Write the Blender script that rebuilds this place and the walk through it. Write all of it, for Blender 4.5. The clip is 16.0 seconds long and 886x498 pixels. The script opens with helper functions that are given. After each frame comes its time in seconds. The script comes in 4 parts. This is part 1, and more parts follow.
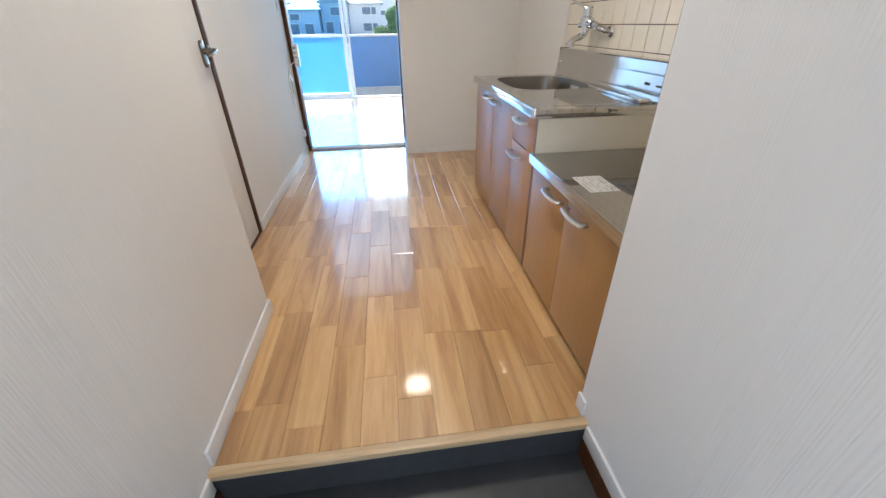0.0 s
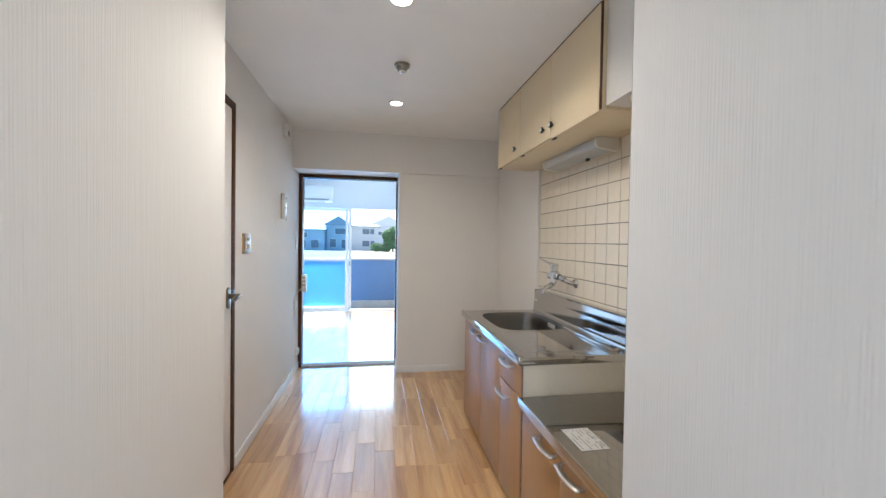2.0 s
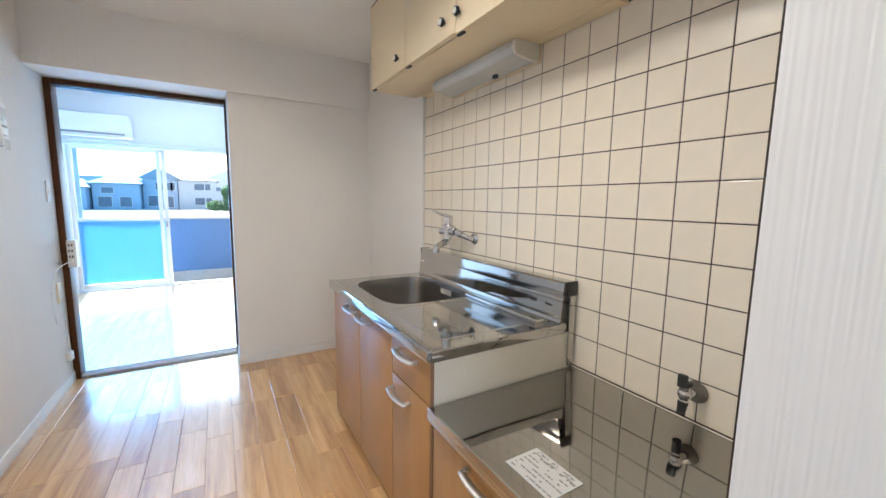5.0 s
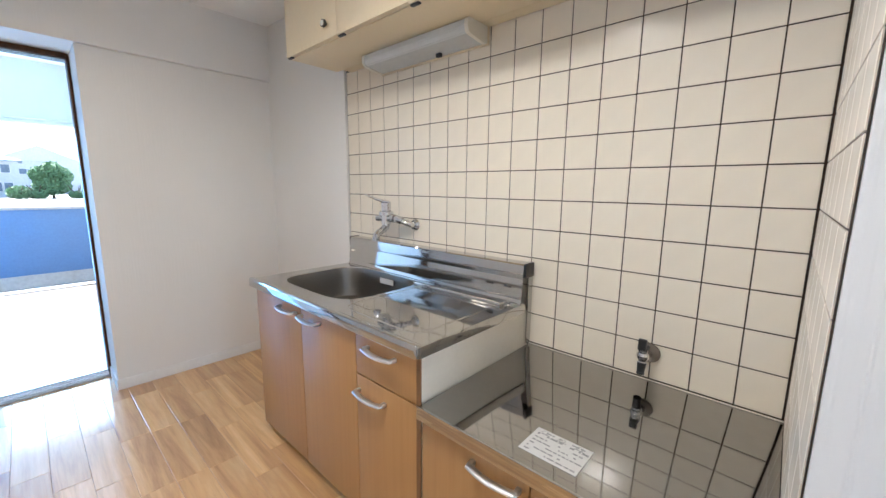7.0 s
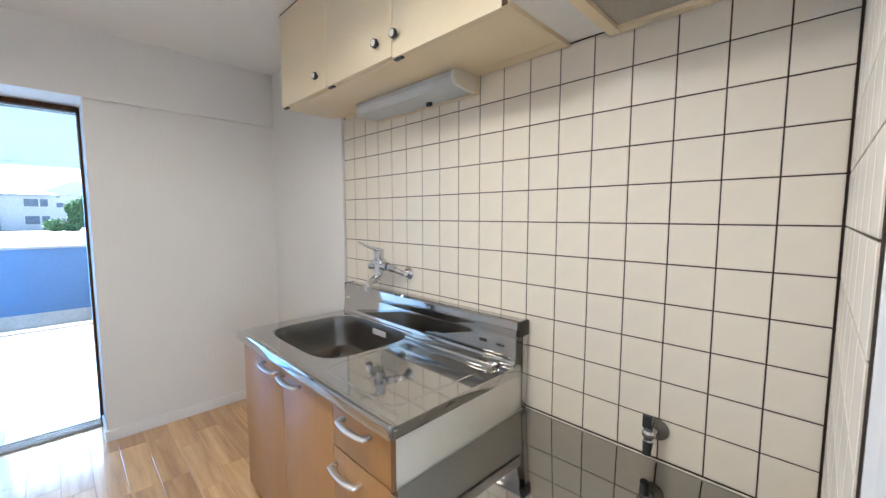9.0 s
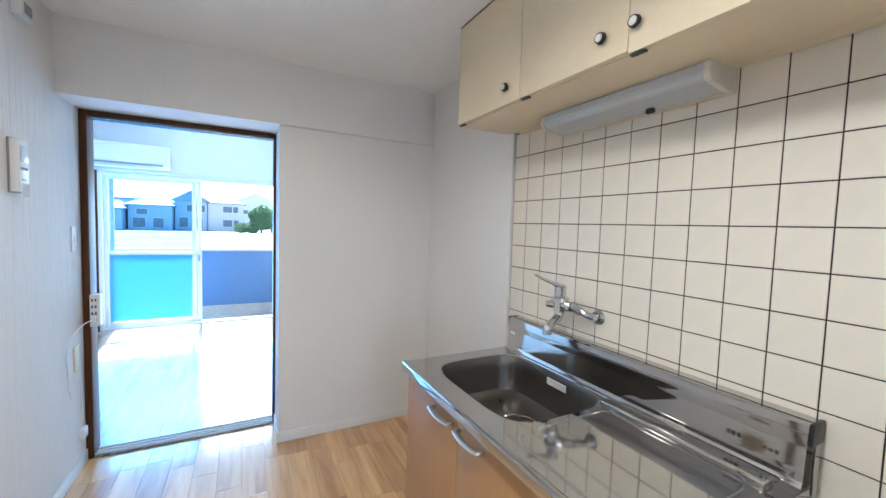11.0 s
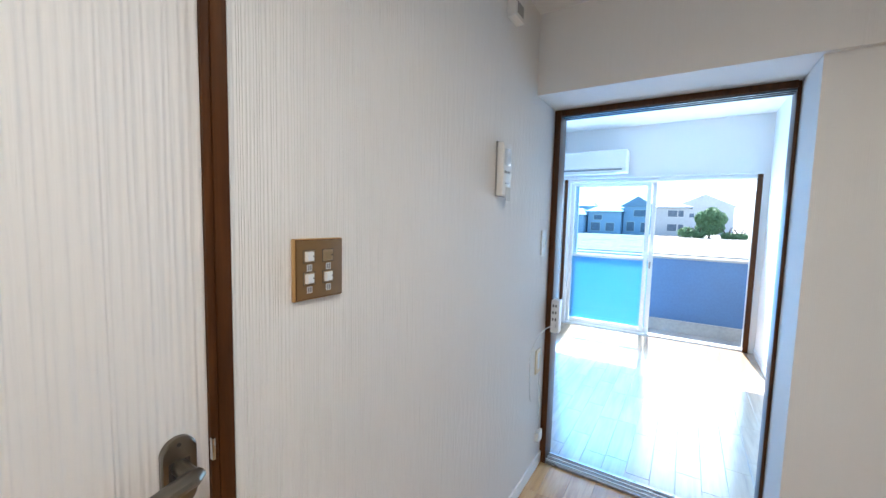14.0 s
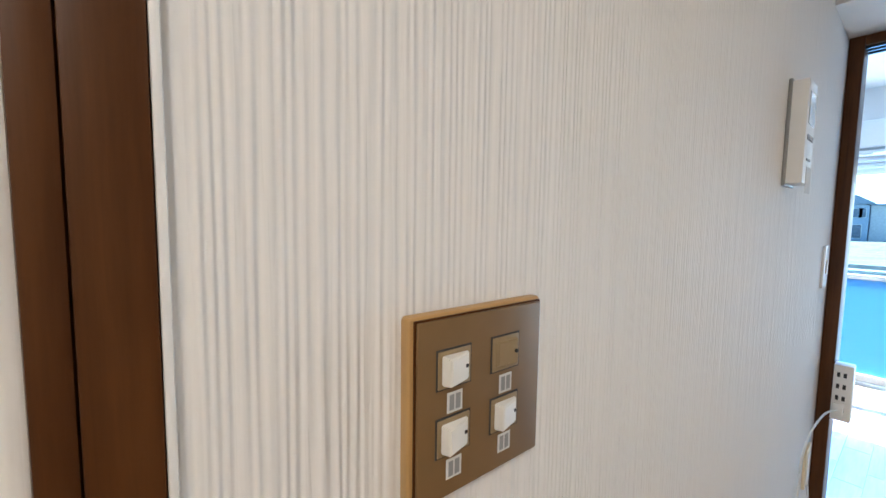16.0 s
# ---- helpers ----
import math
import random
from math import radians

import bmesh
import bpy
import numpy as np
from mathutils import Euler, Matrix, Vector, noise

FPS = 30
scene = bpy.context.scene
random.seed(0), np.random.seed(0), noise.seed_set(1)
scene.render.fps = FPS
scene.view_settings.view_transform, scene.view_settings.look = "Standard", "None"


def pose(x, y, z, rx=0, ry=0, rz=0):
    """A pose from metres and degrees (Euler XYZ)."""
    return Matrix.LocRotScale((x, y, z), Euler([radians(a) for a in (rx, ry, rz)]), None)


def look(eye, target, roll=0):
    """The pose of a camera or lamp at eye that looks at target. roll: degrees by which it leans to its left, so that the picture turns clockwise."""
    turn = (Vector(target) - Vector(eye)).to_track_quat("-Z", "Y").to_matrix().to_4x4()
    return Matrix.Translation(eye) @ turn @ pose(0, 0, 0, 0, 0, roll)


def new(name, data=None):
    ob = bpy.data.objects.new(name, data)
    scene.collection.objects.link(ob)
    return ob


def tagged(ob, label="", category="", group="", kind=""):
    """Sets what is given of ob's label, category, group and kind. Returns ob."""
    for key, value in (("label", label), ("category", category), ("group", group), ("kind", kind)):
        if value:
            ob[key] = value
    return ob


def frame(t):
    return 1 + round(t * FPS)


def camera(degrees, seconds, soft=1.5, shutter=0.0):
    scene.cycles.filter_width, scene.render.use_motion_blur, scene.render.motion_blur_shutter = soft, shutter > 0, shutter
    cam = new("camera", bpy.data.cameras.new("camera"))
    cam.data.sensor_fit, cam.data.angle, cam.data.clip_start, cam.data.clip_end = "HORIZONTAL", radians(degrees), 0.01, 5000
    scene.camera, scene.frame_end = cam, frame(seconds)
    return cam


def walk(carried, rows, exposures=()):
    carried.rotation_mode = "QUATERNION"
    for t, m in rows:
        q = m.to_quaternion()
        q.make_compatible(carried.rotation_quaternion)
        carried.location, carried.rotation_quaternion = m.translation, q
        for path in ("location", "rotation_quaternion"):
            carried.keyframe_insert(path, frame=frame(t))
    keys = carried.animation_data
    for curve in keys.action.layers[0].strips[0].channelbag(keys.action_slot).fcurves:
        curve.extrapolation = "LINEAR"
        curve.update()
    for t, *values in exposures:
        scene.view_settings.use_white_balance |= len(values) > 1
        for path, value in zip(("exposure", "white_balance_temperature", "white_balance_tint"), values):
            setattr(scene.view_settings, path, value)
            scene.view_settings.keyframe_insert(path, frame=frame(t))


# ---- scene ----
cam = camera(98.6, 16.0)
PATH = [
    (0, (-1.178, -0.834, 1.052), (-0.953, 0.871, 0.032), -0.8),
    (0.5, (-1.198, -0.841, 1.115), (-0.943, 0.985, 0.34), 0.2),
    (1, (-1.199, -0.859, 1.173), (-0.925, 1.067, 0.711), 0.5),
    (1.5, (-1.203, -0.882, 1.219), (-0.908, 1.085, 1.008), 0.7),
    (2, (-1.223, -0.905, 1.253), (-0.885, 1.066, 1.215), 0.9),
    (2.5, (-1.241, -0.892, 1.246), (-0.843, 1.068, 1.251), 0.9),
    (3, (-1.215, -0.802, 1.199), (-0.734, 1.139, 1.156), 0.9),
    (3.5, (-1.17, -0.665, 1.17), (-0.598, 1.246, 1.034), 0.8),
    (4, (-1.106, -0.46, 1.196), (-0.402, 1.399, 0.979), 0.8),
    (4.5, (-1.09, -0.372, 1.208), (-0.256, 1.427, 0.949), 0.7),
    (4.7, (-1.098, -0.336, 1.191), (-0.196, 1.431, 0.936), 0.8),
    (7, (-1.292, -0.059, 1.189), (0.168, 1.269, 0.869), 0.6),
    (7.5, (-1.248, -0.074, 1.213), (0.201, 1.261, 0.869), 0.7),
    (8, (-1.186, -0.092, 1.224), (0.256, 1.253, 0.888), 0.6),
    (8.2, (-1.161, -0.088, 1.232), (0.281, 1.265, 0.925), 0.6),
    (10.3, (-1.156, 0.046, 1.326), (0.118, 1.587, 1.289), 1.2),
    (10.5, (-1.158, 0.113, 1.318), (0.056, 1.701, 1.264), 1.6),
    (11, (-1.22, 0.295, 1.339), (-0.29, 2.061, 1.22), 1.8),
    (11.5, (-1.272, 0.404, 1.343), (-0.665, 2.304, 1.191), 1.8),
    (11.8, (-1.302, 0.483, 1.345), (-0.928, 2.44, 1.173), 1.7),
    (12, (-1.266, 0.521, 1.345), (-1.059, 2.503, 1.176), 1.4),
    (12.5, (-1.205, 0.609, 1.343), (-1.357, 2.595, 1.167), 1.2),
    (13, (-1.213, 0.691, 1.327), (-1.693, 2.625, 1.152), 1.0),
    (13.5, (-1.277, 0.844, 1.333), (-2.061, 2.675, 1.157), 1.4),
    (14, (-1.371, 0.974, 1.329), (-2.442, 2.656, 1.167), 1.4),
    (14.5, (-1.437, 1.113, 1.338), (-2.704, 2.653, 1.189), 1.3),
    (15, (-1.532, 1.202, 1.335), (-2.944, 2.612, 1.204), 1.2),
    (15.5, (-1.692, 1.267, 1.348), (-3.198, 2.577, 1.215), 1.1),
    (16, (-1.797, 1.297, 1.339), (-3.362, 2.532, 1.185), 0.8),
]
walk(cam, [(t, look(eye, target, roll)) for t, eye, target, roll in PATH], exposures=[(0, 2.20, 6300, 10), (1, 2.08, 6250, 10), (2.5, 2.06, 6250, 10), (4.7, 2.32, 6200, 10), (7, 2.48, 5850, 10), (8.2, 2.48, 5750, 9), (10.3, 2.50, 5640, 7), (11.5, 2.38, 5480, 7), (12.2, 2.42, 5780, 8), (13, 2.32, 5820, 8), (15, 2.06, 6050, 9), (16, 2.08, 6300, 10)])
SKY_STRENGTH, SUN_STRENGTH = 0.11, 5.0
WINDOW_W, ENTRANCE_W, DOWN_W, FILL_W = 7.4, 1.35, 3.2, 17.3

# ---- world, sun, lamps ----
SUN_ELEV, SUN_FROM = 54.0, 5.0          # degrees; the sun stands beyond the balcony, slightly to the -x side
world = bpy.data.worlds.new("world")
scene.world = world
world.use_nodes = True
wn = world.node_tree.nodes
sky = wn.new("ShaderNodeTexSky")
sky.sky_type = "NISHITA"
sky.sun_disc = False
sky.sun_elevation = radians(SUN_ELEV)
sky.sun_rotation = radians(-SUN_FROM)
world.node_tree.links.new(sky.outputs[0], wn["Background"].inputs[0])
wn["Background"].inputs[1].default_value = SKY_STRENGTH


def lamp(name, kind, m, watts, colour):
    data = bpy.data.lights.new(name, kind)
    data.energy, data.color = watts, colour
    ob = new(name, data)
    ob.matrix_world = m
    return data


def area(name, m, watts, colour, wide, high):
    data = lamp(name, "AREA", m, watts, colour)
    data.shape, data.size, data.size_y = "RECTANGLE", wide, high


def spot(name, m, watts, colour):
    data = lamp(name, "SPOT", m, watts, colour)
    data.spot_size, data.spot_blend, data.shadow_soft_size = radians(165), 0.7, 0.12


sun_way = Vector((math.sin(radians(SUN_FROM)) * math.cos(radians(SUN_ELEV)), -math.cos(radians(SUN_FROM)) * math.cos(radians(SUN_ELEV)), -math.sin(radians(SUN_ELEV))))
lamp("sun", "SUN", look((0, 0, 0), sun_way), SUN_STRENGTH, (1.0, 0.98, 0.95)).angle = radians(0.55)
# daylight in the two real openings: the window and the open entrance door behind the walker
area("sash_daylight", look((-2.18, 5.76, 0.93), (-2.18, 3.0, 1.8)), WINDOW_W * 1.3, (0.13, 0.44, 1.0), 0.86, 1.68)
area("window_daylight", look((-1.24, 5.76, 0.93), (-1.24, 3.0, 1.8)), WINDOW_W * 0.9, (0.50, 0.76, 1.0), 0.86, 1.68)
area("entrance_daylight", look((-1.2, -1.98, 1.0), (-1.2, 0.0, 1.6)), ENTRANCE_W, (0.93, 0.96, 1.0), 0.8, 1.8)
spot("downlight_bulb", look((-1.105, 1.87, 2.225), (-1.1051, 1.87, 0)), DOWN_W, (1.0, 0.87, 0.70))
# added fill spot, out of view, to brighten the tiles and side walls
spot("unseen_fill_spot", look((-1.14, 0.68, 2.225), (-1.1401, 0.68, 0)), FILL_W, (1.0, 0.92, 0.82))

# ---- materials ----


def mat(name, colour, rough=0.5, metal=0.0, spec=0.5):
    m = bpy.data.materials.new(name)
    m.use_nodes = True
    b = m.node_tree.nodes["Principled BSDF"]
    b.inputs["Base Color"].default_value = (*colour, 1)
    b.inputs["Roughness"].default_value = rough
    b.inputs["Metallic"].default_value = metal
    b.inputs["Specular IOR Level"].default_value = spec
    return m


def node(m, kind, **inputs):
    n = m.node_tree.nodes.new(kind)
    for key, value in inputs.items():
        n.inputs[key].default_value = value
    return n


def link(m, a, b):
    m.node_tree.links.new(a, b)


def bsdf(m):
    return m.node_tree.nodes["Principled BSDF"]


def coords(m, scale):
    tc = node(m, "ShaderNodeTexCoord")
    mp = node(m, "ShaderNodeMapping")
    mp.inputs["Scale"].default_value = scale
    link(m, tc.outputs["Object"], mp.inputs["Vector"])
    return mp.outputs["Vector"]


def noise_tex(m, vec, scale=1.0, detail=3.0, rough=0.5, distortion=0.0):
    n = node(m, "ShaderNodeTexNoise", Scale=scale, Detail=detail, Roughness=rough, Distortion=distortion)
    link(m, vec, n.inputs["Vector"])
    return n.outputs["Fac"]


def ramp(m, fac, stops):
    r = node(m, "ShaderNodeValToRGB")
    cr = r.color_ramp
    while len(cr.elements) < len(stops):
        cr.elements.new(0.5)
    for e, (p, c) in zip(cr.elements, stops):
        e.position, e.color = p, (*c, 1)
    link(m, fac, r.inputs["Fac"])
    return r.outputs["Color"]


def bump(m, height, strength, distance):
    b = node(m, "ShaderNodeBump", Strength=strength, Distance=distance)
    link(m, height, b.inputs["Height"])
    link(m, b.outputs["Normal"], bsdf(m).inputs["Normal"])
    return b


def mixrgb(m, a, b, fac=0.5, how="MIX"):
    n = m.node_tree.nodes.new("ShaderNodeMix")
    n.data_type, n.blend_type = "RGBA", how
    for sock, v in ((n.inputs[6], a), (n.inputs[7], b), (n.inputs[0], fac)):
        if hasattr(v, "is_linked"):
            link(m, v, sock)
        else:
            sock.default_value = (*v, 1) if isinstance(v, tuple) else v
    return n.outputs[2]


def math_node(m, how, a, b):
    n = m.node_tree.nodes.new("ShaderNodeMath")
    n.operation = how
    for sock, v in ((n.inputs[0], a), (n.inputs[1], b)):
        if hasattr(v, "is_linked"):
            link(m, v, sock)
        else:
            sock.default_value = v
    return n.outputs[0]


def plain(name, colour, rough=0.5, metal=0.0, wear=0.06, grain=60.0, bumped=0.0):
    """A paint, plastic or metal with faint blotches and uneven gloss."""
    m = mat(name, colour, rough, metal)
    v = coords(m, (1, 1, 1))
    big = noise_tex(m, v, 4.0, 4.0)
    fine = noise_tex(m, v, grain, 3.0)
    both = math_node(m, "ADD", math_node(m, "MULTIPLY", big, 0.6), math_node(m, "MULTIPLY", fine, 0.4))
    dark = tuple(c * (1 - 2 * wear) for c in colour)
    light = tuple(min(1.0, c * (1 + wear)) for c in colour)
    link(m, ramp(m, both, [(0.3, dark), (0.7, light)]), bsdf(m).inputs["Base Color"])
    rr = node(m, "ShaderNodeMapRange")
    for key, value in (("From Min", 0.3), ("From Max", 0.7), ("To Min", max(0.02, rough * 0.8)), ("To Max", min(1.0, rough * 1.25))):
        rr.inputs[key].default_value = value
    link(m, big, rr.inputs["Value"])
    link(m, rr.outputs["Result"], bsdf(m).inputs["Roughness"])
    if bumped:
        bump(m, fine, 0.4, bumped)
    return m


def wallpaper(name, colour, depth, per_metre=165.0, wander=13.0):
    """Vinyl wallpaper embossed with wandering upright ribs."""
    m = mat(name, colour, 0.7, 0, 0.3)
    warp = noise_tex(m, coords(m, (60, 60, 0.5)), 1.0, 1.0, 0.5)
    broad = noise_tex(m, coords(m, (12, 12, 0.25)), 1.0, 1.0)
    tc = node(m, "ShaderNodeTexCoord")
    sep = node(m, "ShaderNodeSeparateXYZ")
    link(m, tc.outputs["Object"], sep.inputs[0])
    along = math_node(m, "ADD", sep.outputs["X"], sep.outputs["Y"])
    phase = math_node(m, "MULTIPLY", along, per_metre * 2 * math.pi)
    phase = math_node(m, "ADD", phase, math_node(m, "MULTIPLY", warp, wander))
    phase = math_node(m, "ADD", phase, math_node(m, "MULTIPLY", broad, wander))
    wobble = noise_tex(m, coords(m, (120, 120, 7)), 1.0, 1.0, 0.5)
    phase = math_node(m, "ADD", phase, math_node(m, "MULTIPLY", wobble, 2.4))
    ribs = math_node(m, "MULTIPLY", math_node(m, "ADD", math_node(m, "SINE", phase, 0.0), 1.0), 0.5)
    streak = noise_tex(m, coords(m, (per_metre * 0.55, per_metre * 0.55, 4.0)), 1.0, 2.0, 0.55)
    streak = ramp(m, streak, [(0.40, (0, 0, 0)), (0.60, (1, 1, 1))])
    thick = noise_tex(m, coords(m, (60, 60, 5)), 1.0, 2.0)
    grit = noise_tex(m, coords(m, (420, 420, 200)), 1.0, 2.0)
    height = math_node(m, "MULTIPLY", ribs, math_node(m, "ADD", thick, 0.05))
    height = math_node(m, "ADD", height, math_node(m, "MULTIPLY", streak, 0.55))
    height = math_node(m, "ADD", height, math_node(m, "MULTIPLY", grit, 0.05))
    bump(m, height, 1.0, depth)
    blotch = noise_tex(m, coords(m, (1.5, 1.5, 1.1)), 1.0, 4.0)
    tone = ramp(m, blotch, [(0.3, tuple(c * 0.955 for c in colour)), (0.7, colour)])
    link(m, tone, bsdf(m).inputs["Base Color"])
    return m


def wood(name, dark, mid, light, rough, axis, stretch=(34, 34, 2.2), per_object=0.0, fine=0.0004, pore=0.45):
    m = mat(name, mid, rough)
    s = {"z": stretch, "y": (stretch[0], stretch[2], stretch[1]), "x": (stretch[2], stretch[0], stretch[1])}[axis]
    tc = node(m, "ShaderNodeTexCoord")
    mp = node(m, "ShaderNodeMapping")
    mp.inputs["Scale"].default_value = s
    link(m, tc.outputs["Object"], mp.inputs["Vector"])
    info = node(m, "ShaderNodeObjectInfo")
    shift = math_node(m, "MULTIPLY", info.outputs["Random"], 40.0)
    comb = node(m, "ShaderNodeCombineXYZ")
    for key in "XYZ":
        link(m, shift, comb.inputs[key])
    link(m, comb.outputs[0], mp.inputs["Location"])
    v = mp.outputs["Vector"]
    grain = noise_tex(m, v, 1.0, 6.0, 0.62, 0.6)
    pores = noise_tex(m, v, 5.0, 3.0, 0.7)
    tone = ramp(m, grain, [(0.28, dark), (0.5, mid), (0.72, light)])
    tone = mixrgb(m, tone, ramp(m, pores, [(0.35, (0.72, 0.68, 0.62)), (0.55, (1, 1, 1))]), pore, "MULTIPLY")
    if per_object:
        hue = ramp(m, info.outputs["Random"], [(0.0, (1 - per_object, 1 - 1.15 * per_object, 1 - 1.3 * per_object)), (1.0, (1.0, 1.0, 1.0))])
        tone = mixrgb(m, tone, hue, 1.0, "MULTIPLY")
    link(m, tone, bsdf(m).inputs["Base Color"])
    bump(m, pores, 0.25, fine)
    return m


M_WALL = wallpaper("embossed_wallpaper", (0.84, 0.815, 0.78), 0.0015, 160.0)
M_WALL3 = wallpaper("entry_wallpaper", (0.82, 0.80, 0.77), 0.0006, 140.0)
M_WALL2 = wallpaper("fine_wallpaper", (0.80, 0.78, 0.75), 0.0005, 240.0)
M_DOORPAPER = wallpaper("coarse_door_paper", (0.82, 0.79, 0.75), 0.0017, 95.0, 10.0)
M_CEIL = plain("ceiling_paper", (0.91, 0.90, 0.88), 0.85, wear=0.02, grain=180, bumped=0.0012)
M_BASE = plain("white_vinyl_skirting", (0.80, 0.79, 0.77), 0.4, wear=0.03)
M_PAINT = plain("white_painted_board", (0.78, 0.76, 0.72), 0.45, wear=0.03)
M_TILE = plain("cream_glazed_tile", (0.81, 0.735, 0.61), 0.22, wear=0.02, grain=9)
bsdf(M_TILE).inputs["Specular IOR Level"].default_value = 0.28
M_GROUT = plain("dark_brown_grout", (0.055, 0.035, 0.022), 0.9, wear=0.2)
M_PLANK = wood("oak_plank", (0.46, 0.235, 0.085), (0.76, 0.45, 0.185), (0.89, 0.60, 0.295), 0.34, "y", (15, 15, 1.1), per_object=0.30, pore=0.34)
bsdf(M_PLANK).inputs["Coat Weight"].default_value = 1.0
bsdf(M_PLANK).inputs["Coat Roughness"].default_value = 0.085
bsdf(M_PLANK).inputs["Coat IOR"].default_value = 1.65
# the kitchen oak again, its colour darkened to dim the overlit room floor
M_PLANK_DIMMED = wood("dimmed_room_oak_plank", (0.24, 0.15, 0.080), (0.40, 0.27, 0.155), (0.50, 0.36, 0.22), 0.34, "y", (15, 15, 1.1), per_object=0.20, pore=0.34)
bsdf(M_PLANK_DIMMED).inputs["Coat Weight"].default_value = 1.0
bsdf(M_PLANK_DIMMED).inputs["Coat Roughness"].default_value = 0.17
bsdf(M_PLANK_DIMMED).inputs["Coat IOR"].default_value = 1.85
M_JOINT = plain("floor_joint", (0.34, 0.21, 0.11), 0.6)
M_NOSE = wood("pale_nosing_wood", (0.50, 0.33, 0.17), (0.66, 0.47, 0.27), (0.74, 0.56, 0.35), 0.35, "x")
M_LAM = wood("orange_wood_laminate", (0.415, 0.218, 0.078), (0.445, 0.238, 0.088), (0.465, 0.252, 0.096), 0.34, "z", (60, 60, 1.2), pore=0.06)
M_EDGE = wood("brown_edge_band", (0.16, 0.075, 0.03), (0.22, 0.11, 0.045), (0.28, 0.14, 0.06), 0.4, "z")
M_CREAM = plain("cream_melamine", (0.78, 0.645, 0.43), 0.35, wear=0.02)
M_SIDE = plain("off_white_side_panel", (0.72, 0.67, 0.57), 0.35, wear=0.03)
M_BROWN = wood("dark_stained_wood", (0.046, 0.015, 0.0034), (0.076, 0.026, 0.0062), (0.100, 0.036, 0.0095), 0.42, "z", (40, 40, 2.5))
M_STEEL = plain("polished_stainless", (0.55, 0.54, 0.52), 0.06, 1.0, wear=0.03, grain=30)
M_WORKTOP = plain("mirror_worktop_steel", (0.37, 0.36, 0.345), 0.05, 1.0, wear=0.03, grain=30)
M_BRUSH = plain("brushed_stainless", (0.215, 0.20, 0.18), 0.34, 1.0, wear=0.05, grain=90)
M_CHROME = plain("chrome", (0.70, 0.70, 0.71), 0.07, 1.0, wear=0.03)
M_HANDLE = plain("satin_handle_metal", (0.72, 0.71, 0.69), 0.38, 1.0, wear=0.05)
M_BRONZE = plain("dull_bronze_metal", (0.23, 0.205, 0.17), 0.33, 1.0, wear=0.1)
M_ALU = plain("white_aluminium", (0.74, 0.74, 0.73), 0.35, wear=0.03)
M_TRACK = plain("grey_door_track", (0.40, 0.40, 0.41), 0.3, 0.85, wear=0.2)
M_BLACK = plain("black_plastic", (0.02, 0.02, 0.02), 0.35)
M_WHITE = plain("white_plastic", (0.78, 0.77, 0.74), 0.35, wear=0.02)
M_GREY = plain("grey_plastic", (0.27, 0.27, 0.265), 0.4)
M_PLATE = plain("brown_switch_plate", (0.225, 0.135, 0.058), 0.34, 0.25, wear=0.05)
M_PLATE_EDGE = plain("ochre_plate_rim", (0.46, 0.27, 0.10), 0.4, wear=0.04)
M_KEY = plain("ivory_switch_key", (0.78, 0.74, 0.66), 0.3, wear=0.02)
bsdf(M_BROWN).inputs["Specular IOR Level"].default_value = 0.2
M_KHAKI = plain("khaki_switch_key", (0.30, 0.215, 0.115), 0.34, wear=0.04)
M_INK = plain("dark_print", (0.05, 0.045, 0.04), 0.7)
M_PAPER = plain("white_paper", (0.64, 0.63, 0.60), 0.8, wear=0.03)
M_FILTER = plain("grey_fan_filter", (0.42, 0.385, 0.31), 0.8, wear=0.12, grain=220, bumped=0.001)
M_DIFF = plain("milky_diffuser", (0.60, 0.61, 0.60), 0.18, wear=0.04)
M_SLATE = plain("dark_entry_floor", (0.05, 0.052, 0.055), 0.5, wear=0.2, grain=25, bumped=0.0008)
M_PARAPET = plain("blue_grey_parapet", (0.10, 0.185, 0.34), 0.7, wear=0.08, grain=40)
M_CONC = plain("pale_concrete", (0.42, 0.41, 0.39), 0.85, wear=0.12, grain=25, bumped=0.002)
M_SAND = plain("pale_dry_ground", (0.23, 0.22, 0.20), 0.95, wear=0.2, grain=2)
M_RUBBLE = plain("pale_rubble", (0.25, 0.24, 0.215), 0.95, wear=0.3, grain=1.2)
M_GLASSDARK = plain("house_window_glass", (0.12, 0.17, 0.24), 0.25, wear=0.1)
M_HOUSE = plain("pale_house_render", (0.62, 0.64, 0.66), 0.85, wear=0.08, grain=3)
M_HOUSE2 = plain("grey_house_render", (0.40, 0.50, 0.62), 0.85, wear=0.1, grain=3)
M_ROOF = plain("slate_blue_roof", (0.26, 0.34, 0.44), 0.6, wear=0.15, grain=8)
M_LEAF = plain("leaf_green", (0.20, 0.34, 0.16), 0.6, wear=0.3, grain=6)
M_BARK = plain("bark", (0.12, 0.09, 0.06), 0.9, wear=0.2)

M_LIT = mat("lit_bulb", (1, 0.9, 0.75))
bsdf(M_LIT).inputs["Emission Color"].default_value = (1.0, 0.86, 0.66, 1)
bsdf(M_LIT).inputs["Emission Strength"].default_value = 3.2

M_GLASS = mat("clear_glass", (0.70, 0.90, 1.0), 0.0)
bsdf(M_GLASS).inputs["Transmission Weight"].default_value = 1.0
bsdf(M_GLASS).inputs["IOR"].default_value = 1.05
M_FROST = mat("frosted_glass", (0.30, 0.64, 0.90), 0.35)
bsdf(M_FROST).inputs["Transmission Weight"].default_value = 0.75
bsdf(M_FROST).inputs["IOR"].default_value = 1.15

# ---- mesh tools ----


